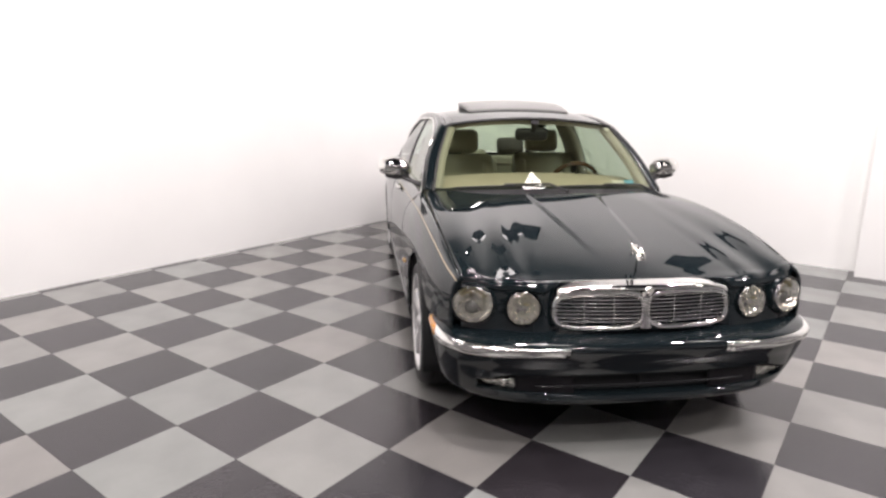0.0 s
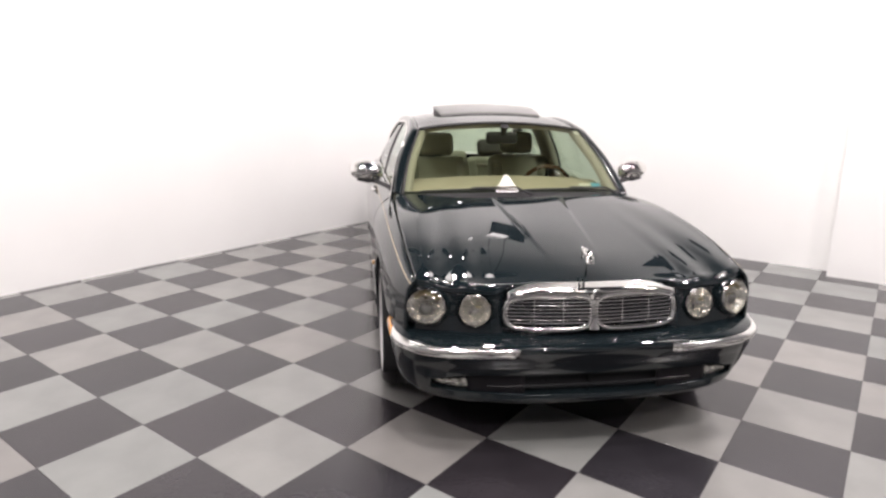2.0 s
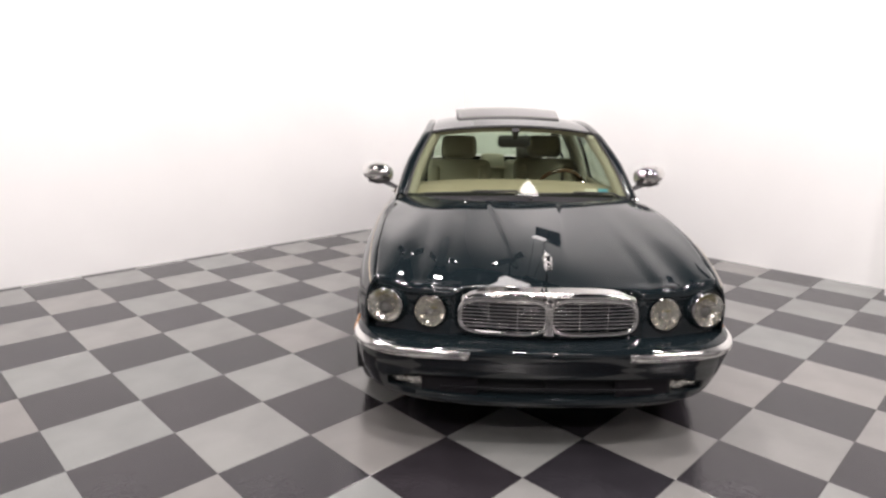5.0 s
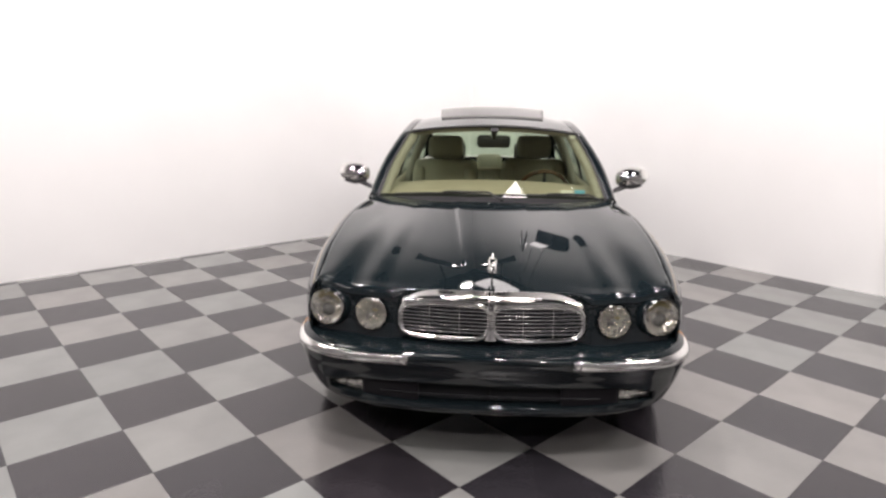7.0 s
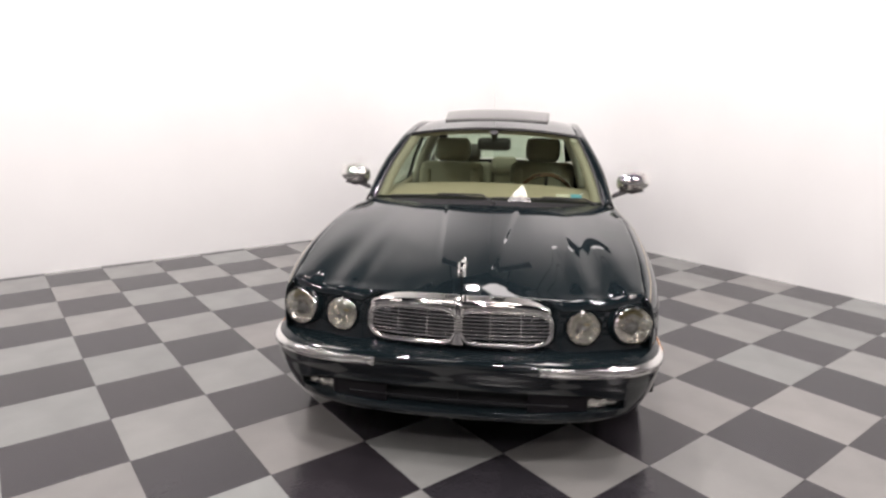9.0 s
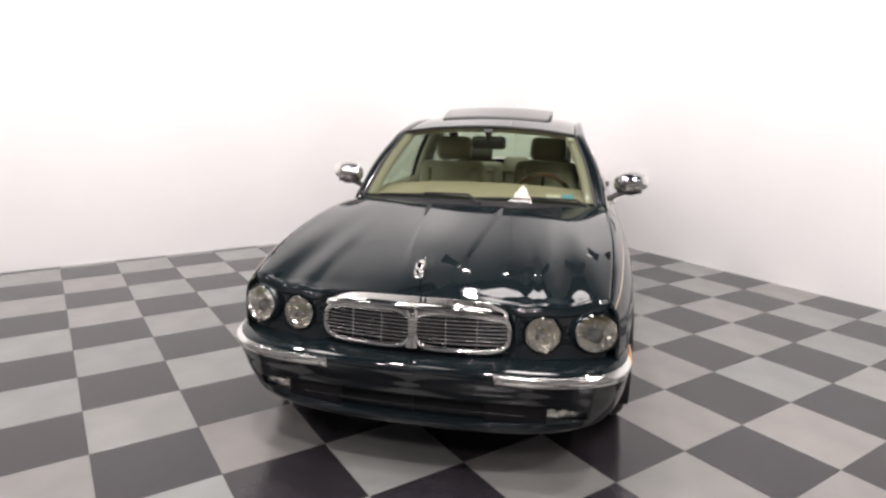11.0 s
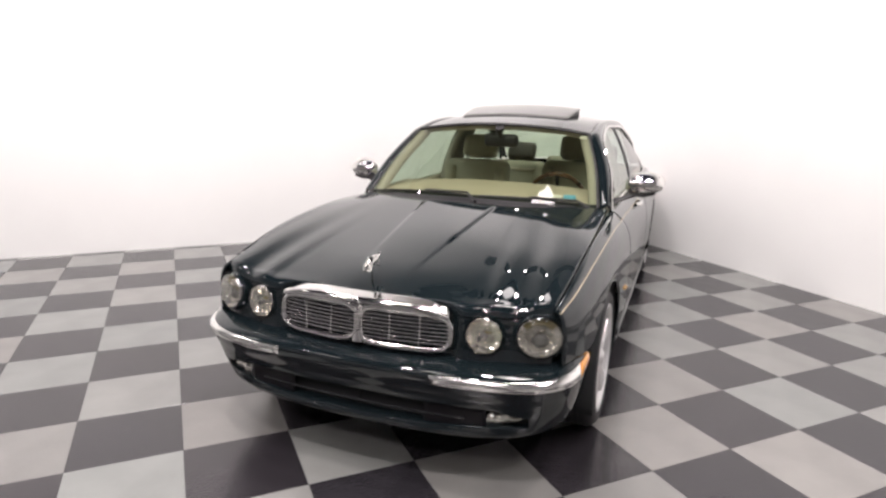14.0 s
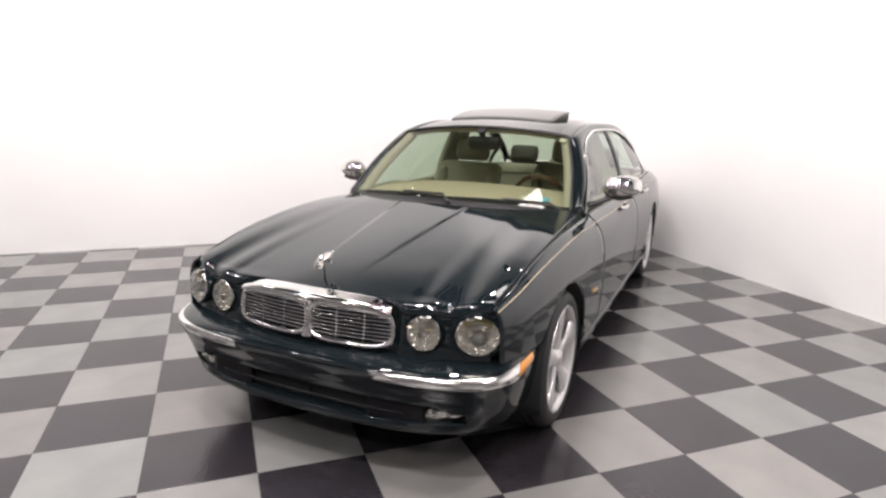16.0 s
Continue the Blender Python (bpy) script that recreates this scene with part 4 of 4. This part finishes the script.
def tile_mesh(name, mat):
    """A low slab with a chamfered rim, its top at height zero."""
    h, e = TILE / 2 - 0.0006, 0.0014
    ring = lambda k, z: [(-k, -k, z), (k, -k, z), (k, k, z), (-k, k, z)]
    verts = ring(h, -0.014) + ring(h, -0.001) + ring(h - e, 0.0)
    faces = [(8, 9, 10, 11)]
    for r in (0, 4):
        faces += [(r + i, r + (i + 1) % 4, r + 4 + (i + 1) % 4, r + 4 + i) for i in range(4)]
    me = bpy.data.meshes.new(name)
    me.from_pydata(verts, [], faces)
    me.materials.append(mat)
    return me


tile_meshes = [tile_mesh("tile_pale", LIGHT_TILE), tile_mesh("tile_dark", DARK_TILE)]
near, rest, cuts = [], [], []
for a in range(-13, 11):
    for b in range(-9, 15):
        cx, cy = (b + 0.5) * TILE, (a + 0.5) * TILE
        if cx - TILE / 2 < X0 - 0.1 or cx + TILE / 2 > X1 + 0.15 or cy - TILE / 2 < Y0 - 0.15 or cy + TILE / 2 > Y1 + 0.15:
            continue
        spot = (cx, cy, (a + b) % 2)
        (near if -3.9 < cx < 3.9 and -2.3 < cy < 5.3 else rest).append(spot)
edge = -8 * TILE
for a in range(-13, 11):
    if (a + 1) * TILE > Y0 and a * TILE < Y1:
        cuts.append((edge - 0.052, (a + 0.5) * TILE, (a - 9) % 2))
near.sort(key=lambda s: (s[0] - 0.6) ** 2 + (s[1] - 1.0) ** 2)
rest += near[270:]
for cx, cy, dark in near[:270]:
    ob = new("tile", tile_meshes[dark])
    ob.parent = floor
    ob.location = (cx, cy, 0)
for cx, cy, dark in cuts:
    ob = new("tile", tile_meshes[dark])
    ob.parent = floor
    ob.location, ob.scale = (cx, cy, 0), (0.103 / TILE, 1, 1)
for dark, name in ((0, "pale_tiles"), (1, "dark_tiles")):
    shapes = [([(v.co.x + cx, v.co.y + cy, v.co.z) for v in tile_meshes[dark].vertices], [tuple(f.vertices) for f in tile_meshes[dark].polygons]) for cx, cy, d in rest if d == dark]
    ob = part(name, joined(*shapes), (LIGHT_TILE, DARK_TILE)[dark], floor, sharp=10)
    ob["kind"] = "stuff"
